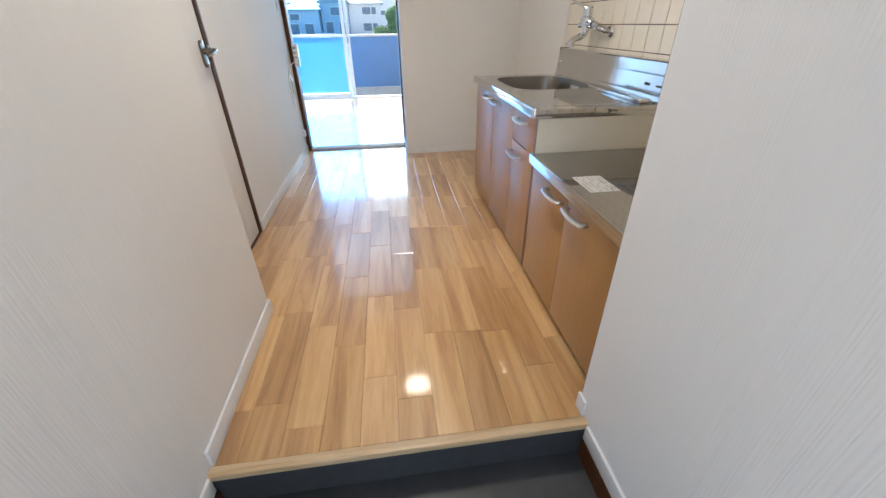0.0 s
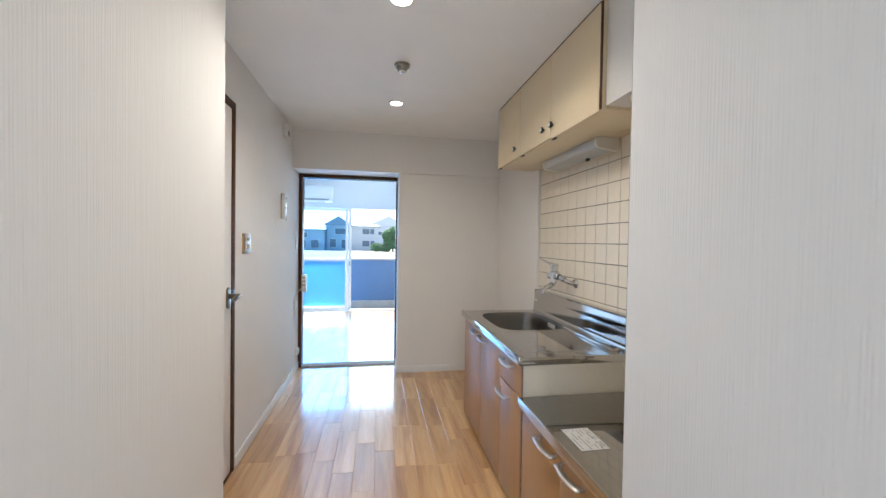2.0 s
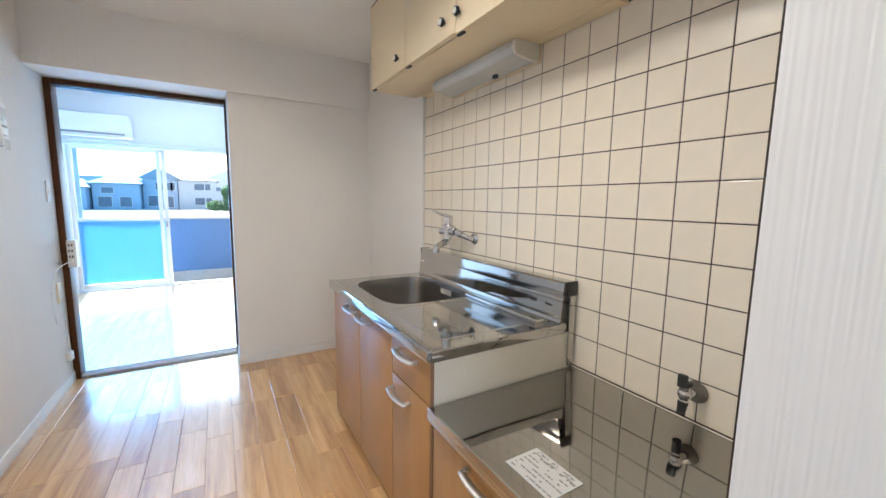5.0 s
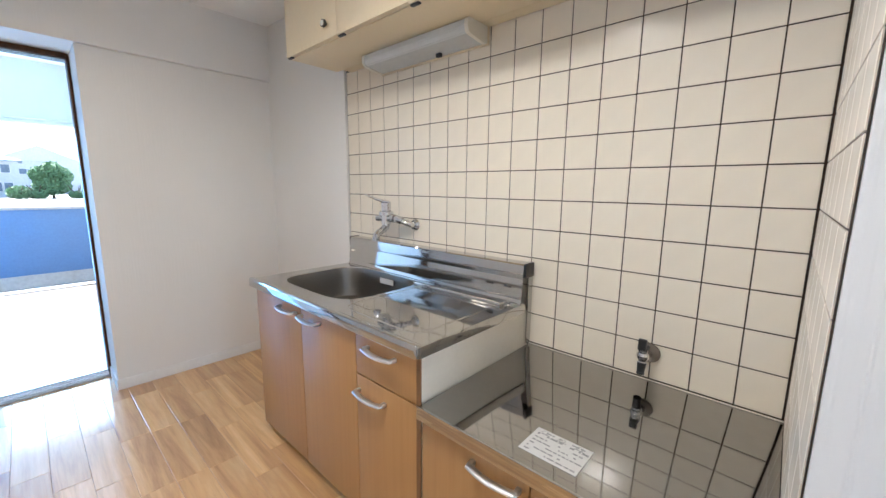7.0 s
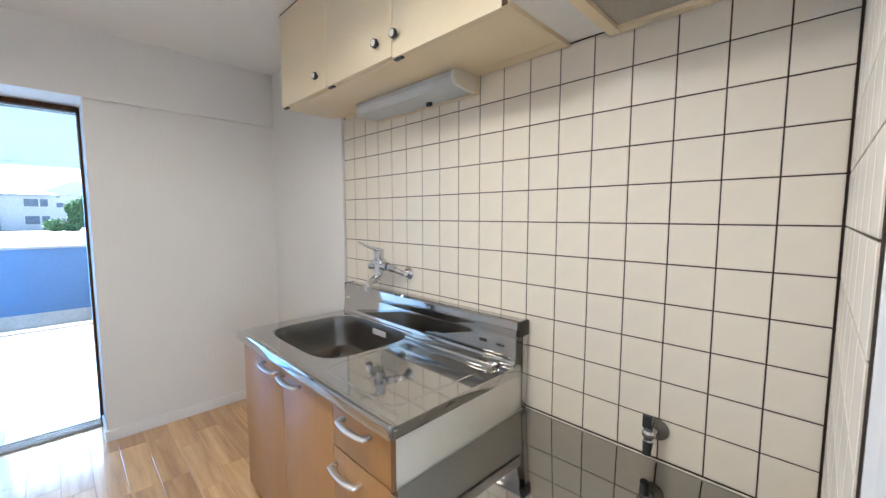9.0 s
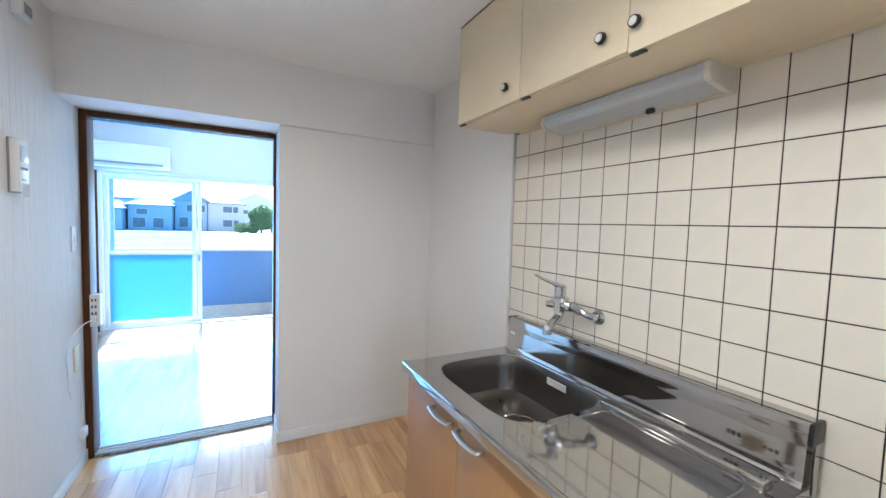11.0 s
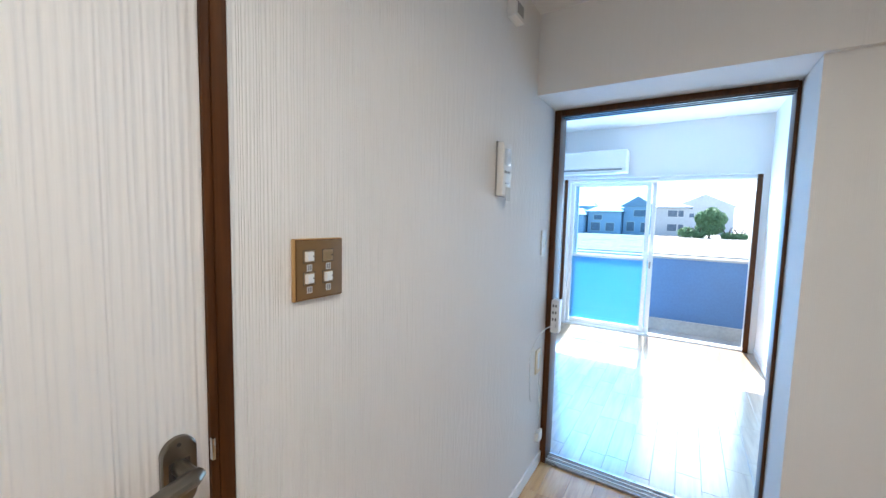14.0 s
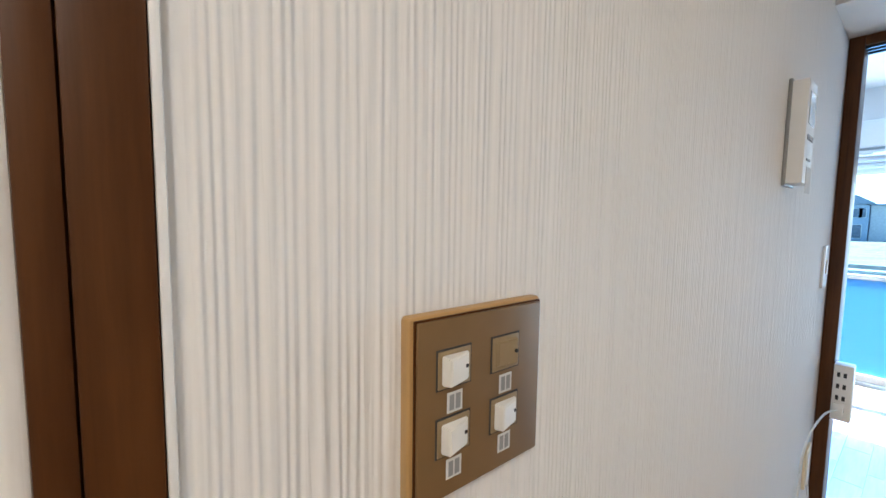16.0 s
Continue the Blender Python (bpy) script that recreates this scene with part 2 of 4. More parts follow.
def box(bm, x0, x1, y0, y1, z0, z1, bevel=0.0, seg=2):
    m = Matrix.Translation(((x0 + x1) / 2, (y0 + y1) / 2, (z0 + z1) / 2)) @ Matrix.Diagonal((abs(x1 - x0), abs(y1 - y0), abs(z1 - z0), 1))
    made = bmesh.ops.create_cube(bm, size=1.0, matrix=m)
    if bevel > 0:
        edges = {e for v in made["verts"] for e in v.link_edges}
        bmesh.ops.bevel(bm, geom=list(edges), offset=bevel, segments=seg, profile=0.6, affect="EDGES")
    return bm


def rod(bm, a, b, r0, r1=None, seg=16):
    a, b = Vector(a), Vector(b)
    d = b - a
    m = Matrix.Translation((a + b) / 2) @ d.to_track_quat("Z", "Y").to_matrix().to_4x4()
    bmesh.ops.create_cone(bm, cap_ends=True, segments=seg, radius1=r0, radius2=r0 if r1 is None else r1, depth=d.length, matrix=m)
    return bm


def tube(bm, points, r, seg=10, flat=1.0):
    """A pipe along points, its section r wide and r * flat high."""
    pts = [Vector(p) for p in points]
    rings = []
    for i, p in enumerate(pts):
        way = (pts[min(i + 1, len(pts) - 1)] - pts[max(i - 1, 0)]).normalized()
        side = way.cross(Vector((0, 0, 1)))
        side = side.normalized() if side.length > 1e-4 else Vector((1, 0, 0))
        up = side.cross(way)
        rr = r[i] if isinstance(r, (list, tuple)) else r
        rings.append([bm.verts.new(p + side * math.cos(a) * rr + up * math.sin(a) * rr * flat) for a in (2 * math.pi * k / seg for k in range(seg))])
    for q, s in zip(rings, rings[1:]):
        for k in range(seg):
            bm.faces.new((q[k], q[(k + 1) % seg], s[(k + 1) % seg], s[k]))
    bm.faces.new(rings[0][::-1])
    bm.faces.new(rings[-1])
    return bm


def arc(p0, p1, p2, n=8):
    """Points of a smooth bend from p0 over p1 to p2."""
    a, b, c = Vector(p0), Vector(p1), Vector(p2)
    return [a * (1 - t) ** 2 + b * 2 * t * (1 - t) + c * t * t for t in (k / n for k in range(n + 1))]


def ball(bm, c, r, seg=14, squash=(1, 1, 1)):
    bmesh.ops.create_uvsphere(bm, u_segments=seg, v_segments=seg // 2 + 2, radius=r, matrix=Matrix.Translation(c) @ Matrix.Diagonal((*squash, 1)))
    return bm


def base_of(ob):
    at = Vector(ob.location)
    while ob.parent:
        ob = ob.parent
        at = at + Vector(ob.location)
    return at


def part(name, bm, material, parent, label="", smooth=True):
    """Links bm, given in world metres, as one mesh under parent."""
    bmesh.ops.recalc_face_normals(bm, faces=bm.faces[:])
    bmesh.ops.translate(bm, verts=bm.verts[:], vec=-base_of(parent))
    me = bpy.data.meshes.new(name)
    bm.to_mesh(me)
    bm.free()
    me.materials.append(material)
    if smooth:
        me.shade_smooth()
        me.set_sharp_from_angle(angle=radians(32))
    ob = new(name, me)
    ob.parent = parent
    if label:
        tagged(ob, label)
    return ob


def thing(name, at, label, category, group=""):
    ob = new(name)
    ob.location = at
    ob.empty_display_size = 0.05
    return tagged(ob, label, category, group)


def struct(name, bm, material, label="", category="wall", smooth=False):
    bmesh.ops.recalc_face_normals(bm, faces=bm.faces[:])
    me = bpy.data.meshes.new(name)
    bm.to_mesh(me)
    bm.free()
    me.materials.append(material)
    if smooth:
        me.shade_smooth()
        me.set_sharp_from_angle(angle=radians(32))
    return tagged(new(name, me), label, category, kind="structure")


def B(*a, **k):
    return box(bmesh.new(), *a, **k)


def piece(name, mesh, at, parent):
    ob = new(name, mesh)
    ob.location = Vector(at) - base_of(parent)
    ob.parent = parent
    return ob


def mesh_of(name, bm, material):
    bmesh.ops.recalc_face_normals(bm, faces=bm.faces[:])
    me = bpy.data.meshes.new(name)
    bm.to_mesh(me)
    bm.free()
    me.materials.append(material)
    return me



def prism(outline, z0, z1, bm=None):
    """An upright block over a convex outline."""
    bm = bm or bmesh.new()
    low, top = ([bm.verts.new((x, y, z)) for x, y in outline] for z in (z0, z1))
    n = len(outline)
    for k in range(n):
        bm.faces.new((low[k], low[(k + 1) % n], top[(k + 1) % n], top[k]))
    bm.faces.new(low[::-1])
    bm.faces.new(top)
    return bm


# ---- large structure ----
XL, XR, CEIL = -1.98, 0.0, 2.243       # kitchen: left wall, tiled wall, ceiling
XE, XP = -1.745, -0.655                 # entry: its two side walls
YB, YF = 2.722, 3.0                     # back wall of the kitchen, plane of the doorway
YW, R2C = 5.98, 2.45                    # window wall and ceiling of the far room
R2L, R2R = -2.85, -0.70
YE = -1.9                               # entrance wall behind the walker
T = 0.10

bm = B(XL - T, XL, 0.52, 0.56, 0, CEIL)
box(bm, XL - T, XL, 0.56, 1.303, 1.975, CEIL)
box(bm, XL - T, XL, 1.303, YF + 0.05, 0, CEIL)
struct("wall_west", bm, M_WALL, "white embossed wallpaper on the kitchen side wall")
struct("wall_backing", B(XL - 0.135, XL - 0.101, 0.3, 1.6, -0.1, CEIL), M_PAINT, "plain wall closing the space behind the side door")
struct("wall_entry_west", B(XL - T, XE, YE, 0.52, -0.16, CEIL), M_WALL3, "white embossed wallpaper on the entry wall")
struct("wall_east", B(XR + 0.008, XR + T - 0.002, -0.2, YB + 0.3, 0, CEIL), M_GROUT, "kitchen wall behind cream tiles with dark joints")
struct("wall_east_end", prism([(-0.010, 1.863), (-0.055, YB), (XR + 0.006, YB), (XR + 0.006, 1.863)], 0, CEIL), M_WALL2, "white papered wall beside the sink")
struct("wall_partition", B(XP, XR + T, YE, -0.113, -0.16, CEIL), M_WALL3, "white embossed wallpaper on the entry partition")
bm = B(-1.03, XR + T, YB, YF + 0.05, 0, 1.892)
struct("wall_north", bm, M_WALL2, "white papered wall beside the doorway")
struct("wall_beam", B(XL, XR + T, YB - 0.028, YF + 0.05, 1.892, CEIL), M_WALL2, "white papered beam over the doorway")
bm = B(XL - 0.3, -1.62, YE - T, YE, -0.16, CEIL)
box(bm, -0.78, XR + T, YE - T, YE, -0.16, CEIL)
box(bm, -1.62, -0.78, YE - T, YE, 1.95, CEIL)
struct("wall_south", bm, M_WALL, "plain wall around the entrance doorway")
struct("ceiling", B(XL - T, XR + T, YE - T, YF + 0.05, CEIL, CEIL + 0.1), M_CEIL, "white papered ceiling", "ceiling")
# far room
struct("wall_room_west", B(R2L - T, R2L, YF + 0.05, YW + 0.15, 0, R2C), M_WALL2, "white wall of the far room")
struct("wall_room_east", B(R2R, R2R + T, YF + 0.05, YW + 0.15, 0, R2C), M_WALL2, "white wall of the far room")
bm = B(R2L, R2R, YW, YW + 0.15, 1.835, R2C)
box(bm, R2L, -2.68, YW, YW + 0.15, 0, 1.835)
box(bm, -0.765, R2R, YW, YW + 0.15, 0, 1.835)
struct("wall_room_north", bm, M_WALL2, "white wall over the balcony window")
bm = B(R2L, XL - 0.002, YF, YF + 0.048, 0, R2C)
box(bm, XL, R2R, YF + 0.052, YF + 0.1, 1.892, R2C)
box(bm, -1.03, R2R, YF + 0.052, YF + 0.1, 0, 1.892)
struct("wall_room_south", bm, M_WALL2, "white wall around the doorway in the far room")
struct("ceiling_room", B(R2L - T, R2R + T, YF + 0.055, YW + 0.15, R2C, R2C + 0.1), M_CEIL, "white ceiling of the far room", "ceiling")

# ---- kitchen floor, step and entry ----
struct("ground_entry", B(XE, XP, YE, -0.172, -0.20, -0.14), M_SLATE, "dark grey entry floor a step down", "floor")
step = thing("entry_step", (-1.2, -0.17, 0), "pale wooden nosing over a dark riser at the entry", "step")
tagged(step, kind="structure")
part("nosing", B(XE, XP, -0.180, -0.150, -0.020, 0.005, bevel=0.005), M_NOSE, step)
part("riser", B(XE, XP, -0.174, -0.1485, -0.16, -0.020), M_SLATE, step)
part("entry_plinth", B(XE, XE + 0.012, YE, -0.181, -0.14, -0.06), M_BROWN, step)
part("entry_plinth", B(XP - 0.012, XP, YE, -0.181, -0.14, -0.06), M_BROWN, step)
floor = struct("floor", B(XL - 0.02, XR + T, -0.148, YF + 0.05, -0.12, -0.004), M_JOINT, "oak strip floor with narrow joints", "floor")
floor_room = struct("floor_room", B(R2L - T, R2R + T, YF + 0.052, YW + 0.06, -0.12, -0.004), M_JOINT, "glossy oak strip floor in the sunlit far room", "floor")

# skirting
bm = B(XL, XL + 0.009, 1.308, YF - 0.01, 0, 0.062, bevel=0.002)
box(bm, -1.03 - 0.009, -1.03, YB - 0.009, YF - 0.02, 0, 0.062, bevel=0.002)
box(bm, -1.03, -0.055, YB - 0.009, YB, 0, 0.062, bevel=0.002)
prism([(-0.019, 1.863), (-0.0635, YB - 0.01), (-0.0545, YB - 0.01), (-0.0100, 1.863)], 0, 0.062, bm)
struct("baseboard", bm, M_BASE, "low white vinyl skirting", "skirting", True)
bm = B(XE, XE + 0.009, -0.148, 0.52, 0.0, 0.062, bevel=0.002)
box(bm, XE - 0.05, XE + 0.009, 0.52, 0.529, 0, 0.062, bevel=0.002)
box(bm, XE, XE + 0.009, YE, -0.181, -0.06, 0.0, bevel=0.002)
box(bm, XP - 0.009, XP, YE, -0.181, -0.06, 0.0, bevel=0.002)
box(bm, XP - 0.009, XP, -0.148, -0.105, 0.0, 0.062, bevel=0.002)
struct("baseboard_entry", bm, M_BASE, "low white vinyl skirting", "skirting", True)
bm = B(R2R - 0.009, R2R, YF + 0.11, YW, 0, 0.062, bevel=0.002)
box(bm, R2L, R2L + 0.009, YF + 0.11, YW, 0, 0.062, bevel=0.002)
struct("baseboard_room", bm, M_BASE, "low white vinyl skirting", "skirting", True)

# ---- doorway to the far room ----
dw = thing("doorway", (-1.5, YF, 0), "dark brown wooden door frame without a door", "door frame")
tagged(dw, kind="structure")
part("jamb", B(XL + 0.001, XL + 0.034, YF - 0.03, YF + 0.075, 0.0, 1.892, bevel=0.002), M_BROWN, dw)
part("jamb", B(-1.044, -1.031, YF - 0.012, YF + 0.075, 0.0, 1.892, bevel=0.002), M_BROWN, dw)
part("lintel", B(XL + 0.034, -1.044, YF - 0.03, YF + 0.075, 1.862, 1.891, bevel=0.002), M_BROWN, dw)
part("sill", B(XL + 0.034, -1.044, YF - 0.03, YF + 0.075, -0.004, 0.012, bevel=0.002), M_TRACK, dw)
for yy in (YF - 0.012, YF + 0.018, YF + 0.05):
    part("rail", B(XL + 0.034, -1.044, yy - 0.003, yy + 0.003, 0.012, 0.019), M_ALU, dw)
    # black strip painting the shade of a track groove that is not cut
    part("groove_shade_strip", B(XL + 0.034, -1.044, yy - 0.004, yy + 0.004, 1.856, 1.862), M_BLACK, dw)

# ---- balcony window ----
win = thing("window_1", (-1.72, YW, 0), "white aluminium sliding window, one half open onto the balcony", "window")
tagged(win, kind="structure")
part("window_frame", B(-2.68, -2.645, YW - 0.02, YW + 0.10, 0.0, 1.835, bevel=0.003), M_ALU, win)
part("window_frame", B(-0.80, -0.766, YW + 0.012, YW + 0.10, 0.0, 1.835, bevel=0.003), M_ALU, win)
part("window_frame", B(-2.645, -0.80, YW - 0.02, YW + 0.10, 1.805, 1.834, bevel=0.003), M_ALU, win)
part("window_sill", B(-2.645, -0.80, YW + 0.005, YW + 0.10, -0.01, 0.022, bevel=0.003), M_ALU, win)
part("side_trim", B(-0.80, -0.755, YW - 0.02, YW + 0.01, 0.0, 1.85, bevel=0.003), M_BROWN, win, "dark brown wooden side trim")
part("side_trim", B(-2.72, -2.682, YW - 0.03, YW - 0.002, 0.0, 1.85, bevel=0.003), M_BROWN, win, "dark brown wooden side trim")


def sash(x0, x1, y, name):
    s = part(name, B(x0, x0 + 0.045, y, y + 0.03, 0.022, 1.805, bevel=0.003), M_ALU, win, "white aluminium sliding sash")
    part("stile", B(x1 - 0.045, x1, y, y + 0.03, 0.022, 1.805, bevel=0.003), M_ALU, s)
    part("top_rail", B(x0 + 0.045, x1 - 0.045, y, y + 0.03, 1.765, 1.805, bevel=0.003), M_ALU, s)
    part("bottom_rail", B(x0 + 0.045, x1 - 0.045, y, y + 0.03, 0.022, 0.085, bevel=0.003), M_ALU, s)
    part("middle_rail", B(x0 + 0.045, x1 - 0.045, y, y + 0.03, 0.885, 0.925, bevel=0.003), M_ALU, s)
    g = part("clear_pane", B(x0 + 0.04, x1 - 0.04, y + 0.012, y + 0.017, 0.92, 1.77), M_GLASS, s, "clear glass pane")
    f = part("frosted_pane", B(x0 + 0.04, x1 - 0.04, y + 0.012, y + 0.017, 0.08, 0.89), M_FROST, s, "frosted glass pane")
    g.visible_shadow = f.visible_shadow = False
    return s


sash(-2.645, -1.74, YW + 0.03, "sash")
sash(-2.60, -1.685, YW + 0.064, "sash")
part("lock", B(-1.72, -1.70, YW + 0.012, YW + 0.03, 0.80, 0.88, bevel=0.004), M_GREY, win)

# ---- air conditioner over the window ----
ac = thing("air_conditioner", (-2.4, YW - 0.1, 1.89), "white wall air conditioner above the balcony window", "air conditioner")
part("body", B(-2.78, -1.99, YW - 0.20, YW - 0.001, 1.90, 2.16, bevel=0.018, seg=3), M_WHITE, ac)
part("front_panel", B(-2.77, -2.0, YW - 0.212, YW - 0.201, 1.955, 2.15, bevel=0.005), M_WHITE, ac)
part("louvre", B(-2.74, -2.10, YW - 0.208, YW - 0.16, 1.888, 1.90, bevel=0.003), M_WHITE, ac)
part("outlet_slot", B(-2.74, -2.04, YW - 0.205, YW - 0.18, 1.925, 1.945), M_GREY, ac)
rail = thing("curtain_rail", (-1.7, YW - 0.03, 1.86), "white double curtain rail over the window", "curtain rail")
part("track", B(-2.74, -0.74, YW - 0.045, YW - 0.03, 1.852, 1.868, bevel=0.002), M_ALU, rail)
for xx in (-2.6, -1.7, -0.85):
    part("bracket", B(xx - 0.01, xx + 0.01, YW - 0.045, YW - 0.001, 1.868, 1.88, bevel=0.002), M_ALU, rail)

# ---- balcony ----
struct("balcony_floor", B(R2L - 0.4, R2R + 0.6, YW + 0.151, 6.95, -0.25, -0.10), M_CONC, "pale concrete balcony floor", "balcony")
bm = B(R2L - 0.4, R2R + 0.6, 6.82, 6.95, -0.02, 0.865, bevel=0.004)
struct("balcony_parapet", bm, M_PARAPET, "blue grey painted balcony parapet", "balcony")
struct("balcony_coping", B(R2L - 0.4, R2R + 0.6, 6.80, 6.97, 0.865, 0.90, bevel=0.006), M_CONC, "pale coping on the balcony parapet", "balcony")
struct("balcony_kerb", B(R2L - 0.4, R2R + 0.6, 6.79, 6.82, -0.099, 0.06, bevel=0.004), M_CONC, "pale concrete upstand below the parapet", "balcony")
bm = B(R2R + 0.1, R2R + 0.3, YW + 0.151, 6.78, -0.1, 2.4)
box(bm, R2L - 0.3, R2L - 0.1, YW + 0.151, 6.78, -0.1, 2.4)
struct("balcony_side", bm, M_HOUSE, "pale side walls of the balcony", "balcony")

# ---- outside ----
GZ = -1.0
bm = bmesh.new()
bmesh.ops.create_grid(bm, x_segments=2, y_segments=2, size=900, matrix=Matrix.Translation((0, 0, GZ)))
struct("ground", bm, M_SAND, "pale dry open ground reaching the horizon", "ground")

# ---- side door in the kitchen's left wall ----
d1 = thing("door_1", (XL, 0.9, 0), "closed white papered door in a dark brown frame", "door")
tagged(d1, kind="structure")
part("door_leaf", B(XL - 0.035, XL - 0.004, 0.600, 1.2636, 0.012, 1.932, bevel=0.002), M_DOORPAPER, d1)
part("frame_post", B(XL - 0.09, XL + 0.003, 1.277, 1.3012, 0.0, 1.972, bevel=0.002), M_BROWN, d1)
part("edge_caulk", B(XL - 0.05, XL + 0.0045, 1.3014, 1.3050, 0.0, 1.972, bevel=0.0015), M_WHITE, d1, "white caulk line along the frame")
part("frame_stop", B(XL - 0.09, XL + 0.001, 1.264, 1.2765, 0.0, 1.95, bevel=0.002), M_BROWN, d1)
part("frame_post", B(XL - 0.09, XL + 0.003, 0.561, 0.597, 0.0, 1.972, bevel=0.002), M_BROWN, d1)
part("frame_head", B(XL - 0.09, XL + 0.003, 0.597, 1.277, 1.935, 1.972, bevel=0.002), M_BROWN, d1)
part("threshold", B(XL - 0.09, XL + 0.004, 0.597, 1.260, -0.003, 0.010, bevel=0.002), M_BROWN, d1)
bm = B(XL - 0.006, XL + 0.003, 0.735, 1.112, 1.592, 1.606, bevel=0.001)
box(bm, XL - 0.006, XL + 0.003, 0.735, 1.112, 1.756, 1.770, bevel=0.001)
box(bm, XL - 0.006, XL + 0.003, 0.735, 0.749, 1.606, 1.756, bevel=0.001)
box(bm, XL - 0.006, XL + 0.003, 1.098, 1.112, 1.606, 1.756, bevel=0.001)
part("peep_frame", bm, M_BROWN, d1, "dark brown frame of the small door window")
part("peep_pane", B(XL - 0.0058, XL - 0.002, 0.749, 1.098, 1.606, 1.756), M_BROWN, d1, "small dark brown door inset")
bm = bmesh.new()
outline = [(1.219 + 0.0235 * math.cos(a), (0.977 if math.sin(a) >= 0 else 0.913) + 0.0235 * math.sin(a)) for a in (math.pi * 2 * (k + 0.5) / 36 for k in range(36))]
layers = [[bm.verts.new((XL + dx, 1.219 + (y - 1.219) * f, 0.945 + (z - 0.945) * f)) for y, z in outline] for dx, f in ((-0.004, 1.0), (0.0035, 1.0), (0.0055, 0.93))]
for a, b in zip(layers, layers[1:]):
    for k in range(36):
        bm.faces.new((a[k], a[(k + 1) % 36], b[(k + 1) % 36], b[k]))
bm.faces.new(layers[-1])
hp = part("handle_plate", bm, M_BRONZE, d1, "oval dull metal handle plate")
bm = rod(bmesh.new(), (XL, 1.218, 0.956), (XL + 0.045, 1.218, 0.956), 0.0115)
tube(bm, [(XL + 0.043, 1.228, 0.957), (XL + 0.049, 1.216, 0.957), (XL + 0.052, 1.192, 0.955), (XL + 0.054, 1.158, 0.950), (XL + 0.055, 1.124, 0.945), (XL + 0.055, 1.110, 0.943)], [0.010, 0.0145, 0.0140, 0.0125, 0.010, 0.005], 12, 0.8)
part("lever", bm, M_BRONZE, hp)
part("latch_slot", B(XL + 0.0045, XL + 0.0062, 1.204, 1.232, 0.940, 0.966), M_INK, hp, "dark square slot behind the lever")
bm = rod(bmesh.new(), (XL, 1.218, 0.990), (XL + 0.0065, 1.218, 0.990), 0.003)
rod(bm, (XL, 1.218, 0.903), (XL + 0.0065, 1.218, 0.903), 0.003)
part("screw", bm, M_BLACK, hp)
part("strike_plate", B(XL + 0.005, XL + 0.013, 1.2605, 1.2655, 0.945, 0.98, bevel=0.001), M_CHROME, d1)

# ---- handles and cabinet helpers ----


def bow_handle(parent, y, z, x=-0.596, half=0.070):
    pts = [(x - 0.016, y - half + 0.001, z + 0.001)] + arc((x - 0.021, y - half + 0.004, z), (x - 0.037, y, z - 0.006), (x - 0.021, y + half - 0.004, z), 10) + [(x - 0.016, y + half - 0.001, z + 0.001)]
    bm = tube(bmesh.new(), pts, [0.0070] + [0.0115] * 11 + [0.0070], 12, 0.52)
    for yy in (y - half + 0.004, y + half - 0.004):
        box(bm, x - 0.021, x, yy - 0.0065, yy + 0.0065, z - 0.0055, z + 0.0065, bevel=0.002)
    return part("handle", bm, M_HANDLE, parent, "satin metal bow handle")


def front(parent, name, y0, y1, z0, z1, hy, hz):
    p = part(name, B(-0.596, -0.578, y0 + 0.0015, y1 - 0.0015, z0, z1, bevel=0.0015), M_LAM, parent)
    bow_handle(p, hy, hz)
    return p


# ---- sink cabinet ----
SY0, SY1, SZ = 0.648, 1.782, 0.757
sc = thing("sink_cabinet", (-0.3, 1.2, 0), "orange wood-laminate sink cabinet with bow handles", "cabinet")
bm = B(-0.569, -0.06, 0.669, 1.740, 0.035, 0.055)
box(bm, -0.075, -0.06, 0.669, 1.740, 0.055, 0.722)
part("carcass", bm, M_SIDE, sc)
part("side_panel", B(-0.594, -0.012, 0.652, 0.668, 0.034, 0.722, bevel=0.001), M_SIDE, sc, "off-white cabinet side panel")
part("edge_band", B(-0.5975, -0.5945, 0.651, 0.669, 0.034, 0.722), M_EDGE, sc, "brown edge band")
part("side_panel", B(-0.577, -0.06, 1.741, 1.756, 0.034, 0.722, bevel=0.001), M_LAM, sc)
part("kick_board", B(-0.550, -0.535, 0.655, 1.755, 0.0, 0.0345), M_BROWN, sc, "dark recessed kick board")
front(sc, "door", 1.337, 1.757, 0.034, 0.716, 1.435, 0.683)
front(sc, "door", 0.963, 1.337, 0.034, 0.716, 1.252, 0.683)
front(sc, "drawer", 0.669, 0.963, 0.572, 0.716, 0.826, 0.680)
front(sc, "door", 0.669, 0.963, 0.034, 0.567, 0.878, 0.515)

# ---- stainless sink top ----
st = thing("kitchen_sink", (-0.3, 1.2, SZ), "polished stainless sink top with bowl and drainboard", "sink")


def ring(bm, cx, cy, hx, hy, z, angles, power=4.5):
    out = []
    for a in angles:
        c, s = math.cos(a), math.sin(a)
        r = (abs(c / hx) ** power + abs(s / hy) ** power) ** (-1.0 / power)
        out.append(bm.verts.new((cx + c * r, cy + s * r, z)))
    return out


def skin(bm, q, s):
    n = len(q)
    for k in range(n):
        bm.faces.new((q[k], q[(k + 1) % n], s[(k + 1) % n], s[k]))


